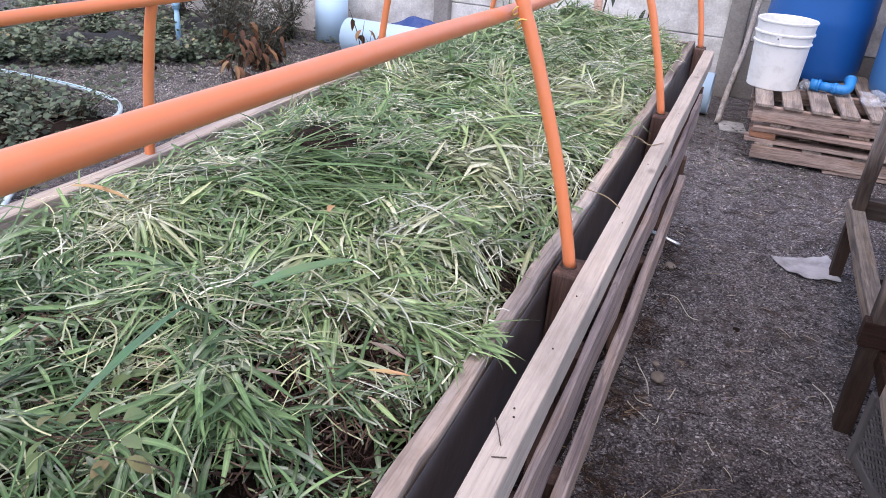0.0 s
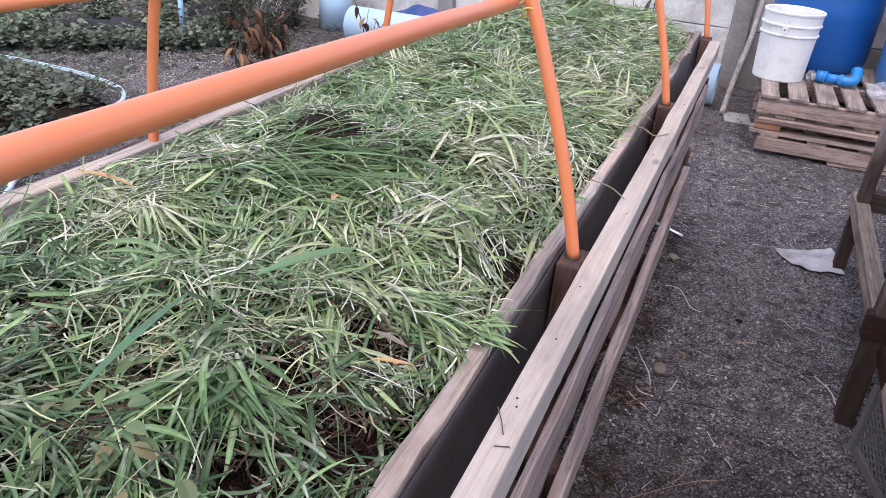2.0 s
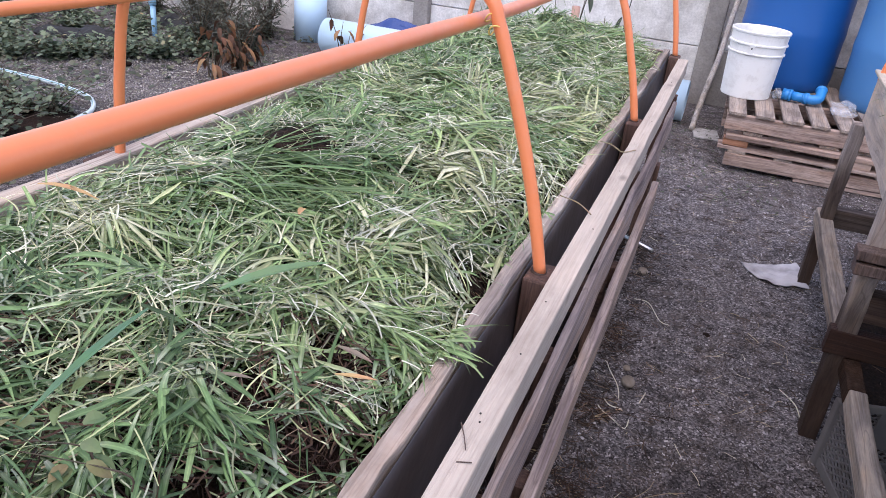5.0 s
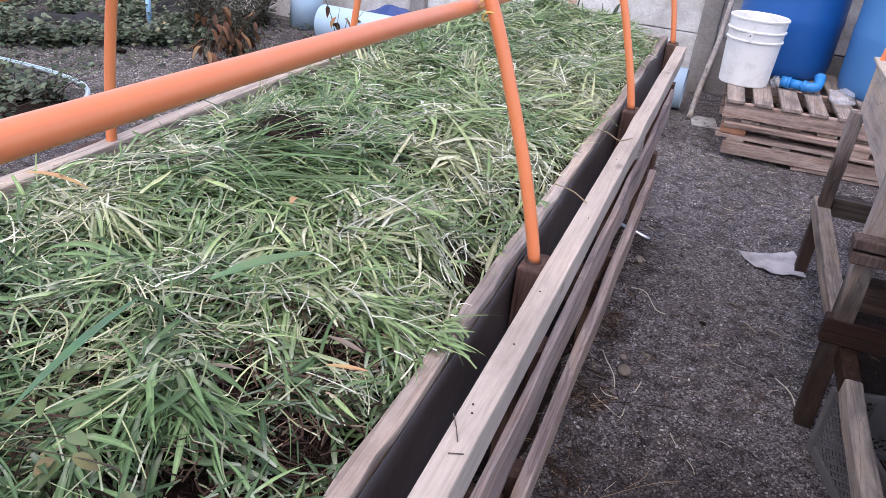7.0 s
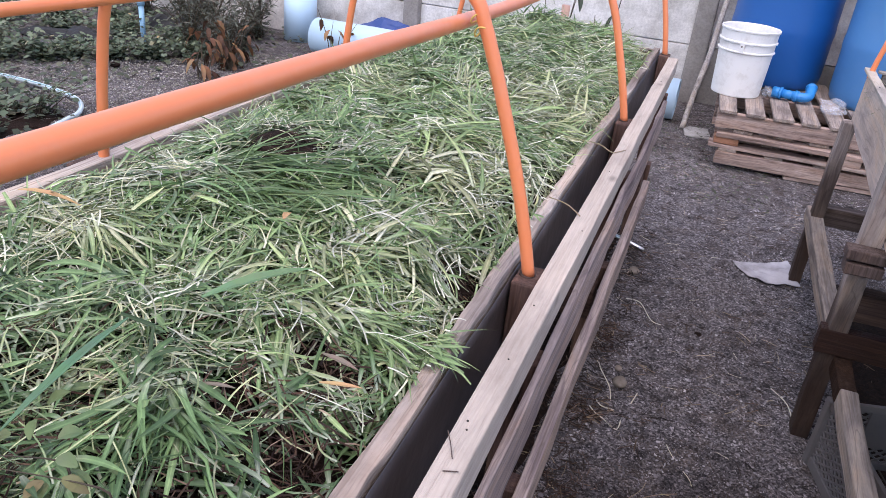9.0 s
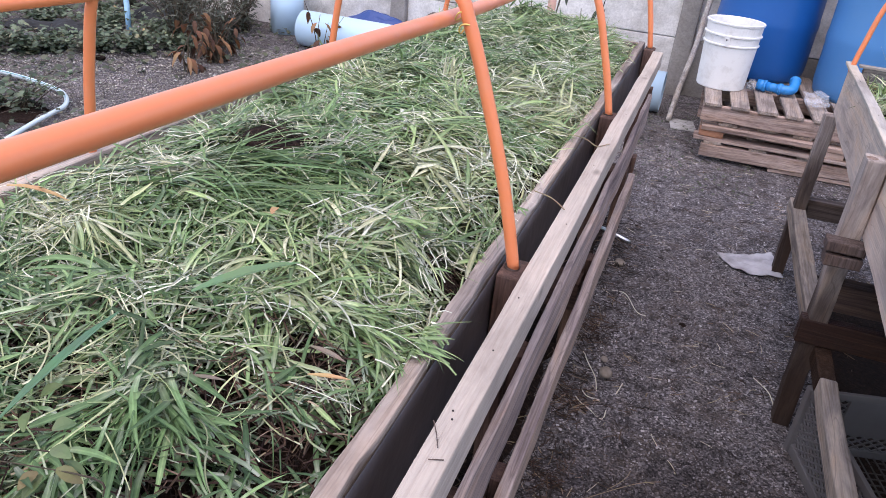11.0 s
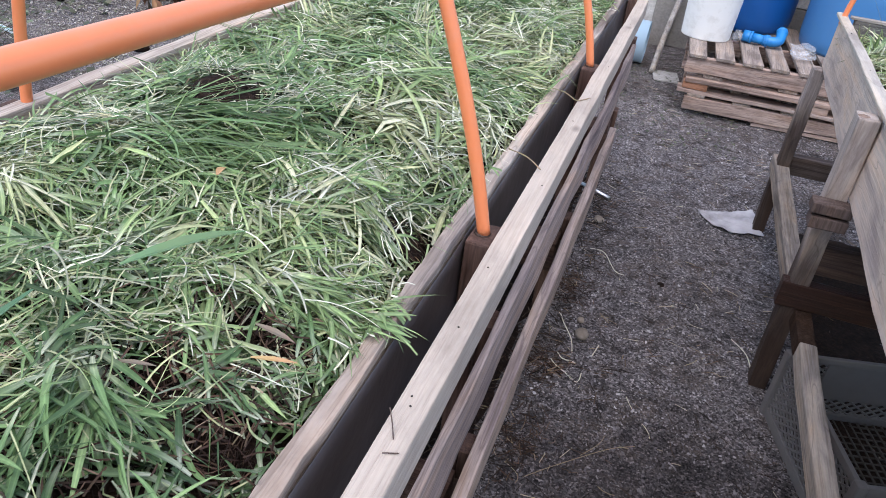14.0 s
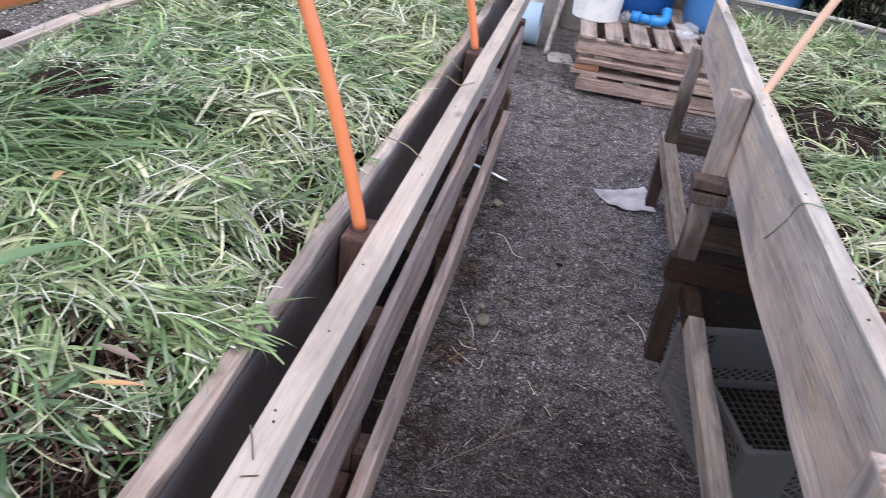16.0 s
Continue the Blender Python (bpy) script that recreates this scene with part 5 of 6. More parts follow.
def crumpled(name, c, size, seed, label, category, mat=M_FILM):
    """A crumpled film bag: a ball pushed in and out in sharp folds."""
    ob = thing(name, c, label, category)
    bm = bmesh.new()
    bmesh.ops.create_icosphere(bm, subdivisions=3, radius=1.0)
    for v in bm.verts:
        d = v.co.copy()
        k = 1 + 0.45 * noise.noise(d * 1.6 + Vector((seed, 0, 0))) - 0.35 * abs(noise.noise(d * 2.6 + Vector((0, seed, 0)))) - 0.12 * abs(noise.noise(d * 6 + Vector((0, 0, seed))))
        v.co = Vector((c[0] + d.x * size[0] * k, c[1] + d.y * size[1] * k, max(c[2] + 0.001, c[2] + size[2] + d.z * size[2] * k)))
    part("film", bm, mat, ob, smooth=False)
    return ob


crumpled("plastic_bag", (0.815, 4.985, 0.311), (0.078, 0.085, 0.040), 3.0, "clear crumpled plastic bag lying on the pallet", "plastic bag")
crumpled("plastic_bag", (0.493, 5.13, 0.311), (0.03, 0.035, 0.03), 8.0, "small clear crumpled film beside the bucket", "plastic bag")

# ---- big pale pipes by the wall ----
bp = thing("planter_pipe", (-1.3, 5.5, 0), "big pale blue plastic pipe lying along the wall", "pipe")
part("pipe_wall", sweep([(-2.60, 5.50, 0.128), (-1.3, 5.48, 0.128), (0.012, 5.46, 0.130)], 0.127, 40, hollow=0.006), M_PVC, bp, smooth=True)
vp = thing("planter_pipe", (-2.93, 5.8, 0), "upright pale blue plastic pipe planter by the wall", "pipe")
part("pipe_wall", sweep([(-2.93, 5.8, 0.0), (-2.925, 5.81, 0.43)], 0.127, 40, hollow=0.006), M_PVC, vp, smooth=True)
part("fill", lathe([(0.05, 0.0), (0.118, 0.0), (0.1, 0.02), (0.03, 0.035)], (-2.925, 5.81, 0.36), 20), M_SOIL, vp, "dark soil")
sp = thing("standpipe", (-3.70, 4.93, 0), "slim light blue water pipe standing among the plants", "pipe")
part("pipe_wall", sweep([(-3.70, 4.93, 0.0), (-3.73, 4.97, 0.26)], 0.019, 14), M_PVCBLUE, sp, smooth=True)
part("coupling", sweep([(-3.728, 4.968, 0.25), (-3.735, 4.975, 0.31)], 0.027, 14), M_PVCBLUE, sp, smooth=True)

tarp = thing("tarp", (-2.15, 5.75, 0), "dark blue crumpled tarpaulin behind the pipe", "tarp")
bm = bmesh.new()
bmesh.ops.create_grid(bm, x_segments=24, y_segments=12, size=0.5)
for v in bm.verts:
    x, y = v.co.x, v.co.y
    v.co = Vector((-2.12 + x * 0.75, 5.80 + y * 0.3, 0.02 + 0.22 * math.exp(-((x * 1.8) ** 2 + (y * 1.5) ** 2)) + 0.05 * fbm(x, y, 6.0, 4.0) + 0.02))
bmesh.ops.solidify(bm, geom=list(bm.faces), thickness=0.004)
part("sheet", bm, M_TARP, tarp)

stick = thing("pole", (0.095, 5.28, 0), "bleached crooked pole leaning against the concrete post", "pole")
part("pole_shaft", sweep(smooth_path([(0.090, 5.29, 0.0), (0.105, 5.42, 0.17), (0.140, 5.60, 0.42), (0.152, 5.75, 0.62), (0.170, 5.85, 0.78), (0.185, 5.93, 1.0), (0.20, 5.97, 1.25)], 5), [0.017] * 31, 12), M_STICK, stick, smooth=True)
lump = thing("cement_lump", (0.18, 5.25, 0), "flat pale cement lump on the ground by the pole", "rubble")
part("slab", turned(plank_bm(0.105, 0.255, 5.16, 5.36, -0.014, 0.008, 0.004, 0.003, 300, 0.04), (0.18, 5.25, 0), 8), M_BRICK, lump)

# ---- aisle ----
rag = thing("rag", (0.57, 3.53, 0), "crumpled pale grey cloth rag on the ground by the leg", "rag")
bm = bmesh.new()
bmesh.ops.create_grid(bm, x_segments=36, y_segments=26, size=0.5)
for v in bm.verts:
    u, w = v.co.x + 0.5, v.co.y + 0.5
    top = Vector((0.444 + 0.206 * u, 3.535 + 0.105 * u - 0.02 * math.sin(math.pi * u), 0))
    low = Vector((0.452 + 0.236 * u, 3.505 - 0.085 * min(1.0, u / 0.22) + 0.012 * math.sin(9.0 * u), 0))
    p = low.lerp(top, w)
    fold = abs((w - 0.72 + 0.30 * u) * 1.0)
    z = 0.007 + 0.010 * abs(fbm(u, w, 4.0, 6.0)) + 0.006 * abs(fbm(u, w, 9.0, 2.0)) - 0.006 * math.exp(-(fold / 0.05) ** 2) * (u < 0.6) + 0.014 * max(0.0, u - 0.6)
    v.co = Vector((p.x + 0.006 * fbm(u, w, 6.0, 1.0), p.y + 0.008 * fbm(u, w, 7.0, 9.0), z + 0.004))
bmesh.ops.solidify(bm, geom=list(bm.faces), thickness=0.003)
part("cloth", bm, M_CLOTH, rag, smooth=True)


def pebble(name, c, r, seed, mat, label):
    bm = bmesh.new()
    bmesh.ops.create_icosphere(bm, subdivisions=3, radius=1.0)
    for v in bm.verts:
        k = 1 + 0.18 * noise.noise(v.co * 1.3 + Vector((seed, seed, 0)))
        v.co = Vector((c[0] + v.co.x * r[0] * k, c[1] + v.co.y * r[1] * k, c[2] + r[2] * 0.75 + v.co.z * r[2] * k))
    ob = part(name, bm, mat, None, smooth=True)
    return tagged(ob, label, "stone", "stones on the path")


pebble("stone", (0.160, 2.525, 0), (0.020, 0.024, 0.015), 2.0, M_STONE, "smooth brown river stone on the path")
pebble("stone", (0.145, 2.60, 0), (0.011, 0.012, 0.008), 5.0, M_STONE, "small brown stone on the path")
pebble("stone", (0.096, 3.245, 0), (0.019, 0.022, 0.014), 9.0, M_STONE, "dusty grey stone by the bed")
pebble("stone", (-2.41, 3.83, 0), (0.05, 0.04, 0.035), 21.0, M_SOIL, "dark damp clod of earth on the garden path")
pebble("stone", (-3.36, 4.29, 0), (0.032, 0.03, 0.02), 25.0, M_SOIL, "dark damp clod of earth on the garden path")
pebble("stone", (0.355, 2.92, 0), (0.012, 0.014, 0.005), 12.0, M_SOIL, "dark clod of earth on the path")


def grit(name, label, count, bounds, size, mat):
    """Loose flat chips of stone in one mesh."""
    base = np.array([(1, 0, 0), (0.25, 0.9, 0.1), (-0.9, 0.35, 0), (-0.5, -0.8, 0.1), (0.55, -0.75, 0), (0.05, 0.1, 0.9)])
    tri = np.array([(0, 1, 5), (1, 2, 5), (2, 3, 5), (3, 4, 5), (4, 0, 5)])
    x0, x1, y0, y1 = bounds
    verts, faces = [], []
    for i in range(count):
        x, y = rng.uniform(x0, x1), rng.uniform(y0, y1)
        s = rng.uniform(*size) * (0.6 + 0.9 * rng.random() ** 3)
        a = rng.uniform(0, 2 * math.pi)
        q = base * (1 + rng.normal(0, 0.2, (6, 3))) * np.array([s, s * rng.uniform(0.45, 0.95), s * rng.uniform(0.3, 0.75)])
        ca, sa = math.cos(a), math.sin(a)
        t1, t2 = rng.normal(0, 0.3), rng.normal(0, 0.3)
        q = np.stack([q[:, 0] * ca - q[:, 1] * sa + x, q[:, 0] * sa + q[:, 1] * ca + y, q[:, 2] + q[:, 0] * t1 + q[:, 1] * t2 + ground_height(x, y) + s * 0.1], 1)
        verts.append(q)
        faces.append(tri + 6 * i)
    ob = raw(name, np.concatenate(verts), np.concatenate(faces), mat)
    return tagged(ob, label, "gravel", kind="stuff")


grit("path_grit", "loose flat chips of grey grit on the path", 34000, (0.03, 1.05, 1.6, 3.3), (0.0024, 0.0050), M_GRIT)
grit("path_grit", "loose grey grit on the path by the pallets", 17000, (0.03, 1.05, 3.3, 4.9), (0.0030, 0.0055), M_GRIT)
grit("far_grit", "loose pale grey gravel in the garden", 26000, (-3.9, -1.6, 3.3, 5.2), (0.004, 0.009), M_FARGRIT)
bits("path_straw", "pale straw scraps strewn on the path", ground_height, (-0.05, 0.75, 1.2, 5.0), 260, M_STRAW, (0.012, 0.06), (0.0008, 0.0022), "dry straw", 0.006)
bits("under_litter", "dry grass litter under the beds and by the pallets", ground_height, (-0.75, 1.1, 1.2, 5.5), 2600, M_BITS, (0.012, 0.05), (0.001, 0.003), "litter", 0.008)
bits("bed_litter", "reddish brown roots and dead grass under the long bed", ground_height, (-0.8, 0.13, 1.2, 3.7), 5200, M_BITS, (0.012, 0.055), (0.001, 0.0035), "litter", 0.016)
CURLS = [[(0.100, 2.385), (0.118, 2.36), (0.150, 2.345), (0.185, 2.325), (0.190, 2.36)], [(0.112, 2.42), (0.13, 2.395), (0.165, 2.40)], [(0.085, 2.60), (0.10, 2.56), (0.135, 2.50), (0.150, 2.44)], [(0.10, 3.03), (0.15, 3.02), (0.2, 2.93), (0.235, 2.92)], [(0.205, 2.45), (0.215, 2.50)], [(0.13, 1.95), (0.20, 2.02), (0.30, 2.12), (0.36, 2.16)], [(0.24, 2.07), (0.275, 2.12), (0.285, 2.16)], [(0.58, 2.72), (0.62, 2.66), (0.635, 2.60)]]
for k, c in enumerate(CURLS):
    pts = smooth_path([(x, y, 0.006 + 0.004 * math.sin(i * 1.7)) for i, (x, y) in enumerate(c)], 5)
    ob = part("straw_stalk", sweep(pts, 0.0008 if k in (5, 6) else 0.0016, 6), M_STRAW if k in (5, 6) else M_PALESTRAW, None, smooth=True)
    tagged(ob, "pale bent straw stalk lying on the path", "straw", "stalks on the path")

log = thing("log", (-0.08, 1.75, 0), "short round pinkish-grey firewood piece lying under the bed", "firewood")
part("wood", sweep([(-0.094, 1.728, 0.300), (-0.092, 1.736, 0.301), (-0.086, 1.78, 0.304), (-0.080, 1.84, 0.306), (-0.076, 1.89, 0.305), (-0.075, 1.90, 0.304)], [0.019, 0.023, 0.024, 0.024, 0.023, 0.018], 14), M_LOG, log)
rod = thing("metal_rod", (0.0, 3.5, 0), "short bright metal pipe lying under the bed", "rod")
part("rod_shaft", sweep([(-0.10, 3.56, 0.012), (0.105, 3.44, 0.012)], 0.008, 12), M_STEEL, rod, smooth=True)

# twigs and nails on the new rail
for pts in ([(0.030, 1.302, 0.758), (0.040, 1.284, 0.759), (0.049, 1.266, 0.757)], [(0.046, 1.246, 0.757), (0.061, 1.252, 0.757)]):
    tagged(part("twig", sweep(pts, 0.0007, 6), M_LEGM, None), "thin dark twig lying on the pale rail", "twig", "twigs on the rail")
for i, (x, y) in enumerate(((0.043, 1.329), (0.047, 1.315), (0.05, 1.46), (0.045, 1.60), (0.055, 1.88), (0.046, 2.2), (0.055, 2.62), (0.05, 3.1))):
    tagged(part("nail", lathe([(0.0004, 0.0), (0.0013, 0.0), (0.0013, 0.0009), (0.0004, 0.001)], (x, y, 0.7555), 8), M_NAIL, None), "small dark nail head in the pale rail", "nail", "nails in the rail")
WIRES = [[(-0.03, 2.36, 0.76), (0.005, 2.33, 0.765), (0.03, 2.32, 0.758), (0.055, 2.35, 0.759)], [(-0.03, 1.98, 0.762), (0.01, 1.95, 0.768), (0.04, 1.93, 0.76)]]
for w in WIRES:
    tagged(part("straw_stalk", sweep(smooth_path(w, 6), 0.0012, 6), M_STRAW, None), "dry stalk hanging over the gap to the rail", "straw", "stalks over the gap")

# ---- crate ----


def build_crate():
    c = thing("crate", (0.86, 2.2, 0), "grey plastic mesh crate standing under the second bed", "crate")
    x0, x1, y0, y1, h = 0.668, 1.168, 2.025, 2.435, 0.205

    def spun(bm):
        return turned(bm, (x0, y1, 0), 15.5)

    def side(a, b, nx):
        """A lattice wall between two base corners."""
        a, b = Vector(a), Vector(b)
        bm = bmesh.new()
        d = b - a
        n = int(d.length / 0.028)
        rows = 8
        z0, z1 = 0.03, h - 0.020
        segs = []
        for k in range(-rows, n + 1):
            for s in (1, -1):
                p = (k / n, z0) if s == 1 else (k / n, z1)
                q = ((k + rows) / n, z1) if s == 1 else ((k + rows) / n, z0)
                f0, f1 = max(p[0], 0.0), min(q[0], 1.0)
                if f0 >= f1:
                    continue
                za = p[1] + (q[1] - p[1]) * (f0 - p[0]) / (q[0] - p[0])
                zb = p[1] + (q[1] - p[1]) * (f1 - p[0]) / (q[0] - p[0])
                segs.append((a + d * f0 + Vector((0, 0, za)), a + d * f1 + Vector((0, 0, zb))))
        for p, q in segs:
            t = sweep([p, q], 0.0028, 4)
            me = bpy.data.meshes.new("tmp")
            t.to_mesh(me)
            t.free()
            bm.from_mesh(me)
            bpy.data.meshes.remove(me)
        return bm

    for a, b in (((x0, y0, 0), (x0, y1, 0)), ((x1, y0, 0), (x1, y1, 0)), ((x0, y0, 0), (x1, y0, 0)), ((x0, y1, 0), (x1, y1, 0))):
        part("lattice_side", spun(side(a, b, 10)), M_CRATE, c)
        ax = a[0] == b[0]
        t = 0.006
        part("rim", spun(plank_bm(a[0] - t, b[0] + t, a[1] - t + (0.013 if ax else 0), b[1] + t - (0.013 if ax else 0), h - 0.020, h, 0.003, 0.0005, 3)), M_CRATE, c)
        part("base_bar", spun(plank_bm(a[0] - t, b[0] + t, a[1] - t + (0.013 if ax else 0), b[1] + t - (0.013 if ax else 0), 0.002, 0.03, 0.003, 0.0005, 4)), M_CRATE, c)
    part("end_panel", spun(plank_bm(x0 + 0.10, x1 - 0.10, y1 - 0.004, y1 + 0.004, 0.075, h - 0.019, 0.003, 0.0005, 6)), M_CRATE, c, "plain grey panel round the handle")
    part("end_panel", spun(plank_bm(x0 + 0.012, x0 + 0.12, y0 - 0.004, y0 + 0.004, 0.031, h - 0.019, 0.003, 0.0005, 7)), M_CRATE, c, "plain grey panel")
    for x in (x0, x1):
        for y in (y0, y1):
            part("corner", spun(plank_bm(x - 0.012, x + 0.012, y - 0.012, y + 0.012, 0.002, h + 0.004, 0.004, 0.0004, 5)), M_CRATE, c)
    bm = bmesh.new()
    bars = [((x0 + 0.007 + 0.021 * k, y0 + 0.007, 0.011), (x0 + 0.007 + 0.021 * k, y1 - 0.007, 0.011)) for k in range(24)]
    bars += [((x0 + 0.007, y0 + 0.010 + 0.021 * k, 0.009), (x1 - 0.007, y0 + 0.010 + 0.021 * k, 0.009)) for k in range(19)]
    for p, q in bars:
        t = sweep([p, q], 0.0028, 4)
        me = bpy.data.meshes.new("tmp")
        t.to_mesh(me)
        t.free()
        bm.from_mesh(me)
        bpy.data.meshes.remove(me)
    part("base_lattice", spun(bm), M_CRATEBASE, c, "lattice base, darkened for the shade inside the crate")


build_crate()
clay = thing("clay_pot", (0.725, 1.935, 0), "broken reddish clay pot on the ground by the rail", "pot")
part("pot", lathe([(0.02, 0.0), (0.04, 0.0), (0.052, 0.06), (0.056, 0.062), (0.056, 0.075), (0.048, 0.075), (0.04, 0.02)], (0.725, 1.935, 0.0), 20), M_PALR, clay, smooth=True)

# ---- hose ----
hose = thing("garden_hose", (-2.9, 3.5, 0), "pale striped garden hose lying among the plants", "hose")
HP = smooth_path([(-5.2, 3.7, 0.05), (-4.4, 3.62, 0.05), (-3.97, 3.65, 0.04), (-3.70, 3.665, 0.04), (-3.34, 3.67, 0.035), (-3.04, 3.625, 0.03), (-2.89, 3.55, 0.03), (-2.79, 3.44, 0.03), (-2.755, 3.34, 0.03), (-2.70, 3.15, 0.03), (-2.55, 2.75, 0.03), (-2.40, 2.50, 0.03), (-2.2, 2.2, 0.03), (-2.1, 1.6, 0.03)], 8)
part("hose_tube", sweep(HP, 0.0120, 12), M_HOSE, hose, smooth=True)
part("stripe", sweep([p + Vector((0.002, -0.006, 0.008)) for p in HP], 0.0040, 6), M_HOSE2, hose, smooth=True)

# ---- plants ----


def leaf_verts(c, d, n, size, lobes, droop=0.3, ratio=1.0):
    """A leaf blade as a small fan: its outline lobed, its middle sunk."""
    d = d.normalized()
    s = d.cross(n).normalized()
    n = s.cross(d).normalized()
    pts = [c]
    for k in range(lobes * 2 + 1):
        a = -2.5 + 5.0 * k / (lobes * 2)
        r = size * (1.0 if k % 2 else 0.78)
        u, v = math.cos(a) * r, math.sin(a) * r * ratio
        pts.append(c + d * (u + size * 0.45) + s * v - n * droop * (u * u + v * v) / size * 0.5)
    return pts, [(0, k + 1, k + 2) for k in range(lobes * 2)]


def narrow_leaf(c, d, n, length, width, droop):
    d = d.normalized()
    s = d.cross(n).normalized()
    pts, faces = [], []
    p = c.copy()
    for k in range(5):
        t = k / 4
        w = width * math.sin(math.pi * (0.08 + 0.9 * t)) * 0.5
        pts += [p + s * w + n * w * 0.4, p.copy(), p - s * w + n * w * 0.4]
        d = (d - Vector((0, 0, 1)) * droop * 0.3).normalized()
        p = p + d * length / 4
    for k in range(4):
        i = 3 * k
        faces += [(i, i + 1, i + 4, i + 3), (i + 1, i + 2, i + 5, i + 4)]
    return pts, faces


def build_plant(name, label, category, group, loc, stems, height, spread, leaves_per, leaf, mat, stem_r=0.004):
    """Branching stems with leaves set along them."""
    plant = thing(name, loc, label, category, group)
    o = Vector(loc)
    V, F = [], []
    SV = bmesh.new()
    for i in range(stems):
        a = rng.uniform(0, 2 * math.pi)
        h = height * rng.uniform(0.6, 1.1)
        out = spread * rng.uniform(0.2, 1.0)
        p0 = o + Vector((rng.normal(0, 0.02), rng.normal(0, 0.02), 0))
        p1 = p0 + Vector((math.cos(a) * out * 0.35, math.sin(a) * out * 0.35, h * 0.5))
        p2 = p0 + Vector((math.cos(a) * out + rng.normal(0, 0.03), math.sin(a) * out + rng.normal(0, 0.03), h))
        path = smooth_path([p0, p1, p2], 4)
        t = sweep(path, [stem_r * (1 - 0.7 * k / (len(path) - 1)) for k in range(len(path))], 5)
        me = bpy.data.meshes.new("tmp")
        t.to_mesh(me)
        t.free()
        SV.from_mesh(me)
        bpy.data.meshes.remove(me)
        for _ in range(leaves_per):
            f = rng.uniform(0.15, 1.0)
            q = path[min(int(f * (len(path) - 1)), len(path) - 1)]
            b = rng.uniform(0, 2 * math.pi)
            d = Vector((math.cos(b), math.sin(b), rng.normal(0.2, 0.35)))
            q = q + d * rng.uniform(0.01, 0.05)
            n = Vector((rng.normal(0, 0.35), rng.normal(0, 0.35), 1)).normalized()
            lv, lf = leaf(q, d, n)
            k = len(V)
            V += [tuple(v) for v in lv]
            F += [tuple(j + k for j in f2) for f2 in lf]
    part("stalk", SV, M_STEM, plant)
    raw("foliage", V, F, mat, plant)
    return plant


def mallow_leaf(c, d, n):
    return leaf_verts(c, d, n, rng.uniform(0.010, 0.024), 5, rng.uniform(0.1, 0.6))


def shrub_leaf(c, d, n):
    return narrow_leaf(c, d, n, rng.uniform(0.03, 0.075), rng.uniform(0.006, 0.014), rng.uniform(0, 0.6))


def brown_leaf(c, d, n):
    return narrow_leaf(c, Vector((d.x, d.y, 0.25 * d.z)), n, rng.uniform(0.07, 0.13), rng.uniform(0.028, 0.048), rng.uniform(1.2, 2.6))


def bush_leaf(c, d, n):
    return narrow_leaf(c, d, n, rng.uniform(0.05, 0.11), rng.uniform(0.02, 0.04), rng.uniform(0.2, 1.0))


MAL = [(-3.05, 3.05), (-2.85, 2.72), (-3.5, 2.75), (-4.0, 3.3), (-4.5, 3.6), (-3.85, 2.9), (-2.75, 2.35), (-3.2, 2.3), (-4.3, 3.0), (-3.3, 3.0), (-2.55, 2.05), (-4.2, 3.55), (-2.9, 2.95), (-3.15, 2.75), (-2.6, 2.6), (-3.32, 3.40), (-3.10, 3.30), (-3.50, 3.38), (-3.68, 3.45), (-2.96, 3.36), (-3.25, 3.25)]
MAL2 = [(-3.55, 4.45), (-3.75, 4.30), (-4.30, 4.15), (-4.65, 4.5), (-3.9, 4.95), (-4.4, 4.85), (-4.9, 4.7), (-5.2, 4.5), (-3.35, 4.6), (-4.7, 4.2), (-5.3, 5.1), (-3.55, 5.05), (-4.15, 5.2), (-4.75, 5.2), (-5.0, 4.9), (-3.2, 4.85), (-5.5, 4.7), (-4.05, 4.02), (-3.82, 4.15), (-4.4, 4.25), (-4.25, 3.9)]
plants = []
for i in range(4):
    x, y = (MAL[0], MAL[6], MAL2[0], MAL2[6])[i]
    plants.append(build_plant("mallow_plant", "low green mallow plant with round lobed leaves", "plant", "mallow plants", (x, y, 0), (11, 13, 26, 26)[i], (0.14, 0.19, 0.11, 0.15)[i], 0.27, (9, 10, 18, 18)[i], mallow_leaf, M_MALLOW, 0.003))
for j, (x, y) in enumerate(MAL + MAL2):
    if j in (0, 6, len(MAL), len(MAL) + 6):
        continue
    copy_thing(plants[j % 2 + (0 if j < len(MAL) else 2)], pose(x, y, 0, 0, 0, 67 * j))
SHR = [(-3.05, 5.15), (-3.35, 5.25), (-3.6, 5.5), (-2.95, 4.85), (-3.3, 4.95), (-3.2, 5.6), (-3.9, 5.65), (-4.4, 5.75), (-4.9, 5.7)]
s0 = build_plant("shrub", "dark twiggy shrub with fine leaves near the wall", "shrub", "shrubs by the wall", (*SHR[0], 0), 40, 0.36, 0.24, 17, shrub_leaf, M_SHRUB, 0.004)
s1 = build_plant("shrub", "dark twiggy shrub with fine leaves near the wall", "shrub", "shrubs by the wall", (*SHR[1], 0), 40, 0.46, 0.28, 17, shrub_leaf, M_SHRUB, 0.004)
for j, (x, y) in enumerate(SHR[2:]):
    m = pose(x, y, 0, 0, 0, 50 + 77 * j)
    copy_thing(s0 if x > -3.0 else s1, m)
build_plant("withered_plant", "withered plant with drooping rusty brown leaves", "plant", "withered plants", (-2.78, 4.72, 0), 16, 0.30, 0.28, 4, brown_leaf, M_BROWN, 0.006)
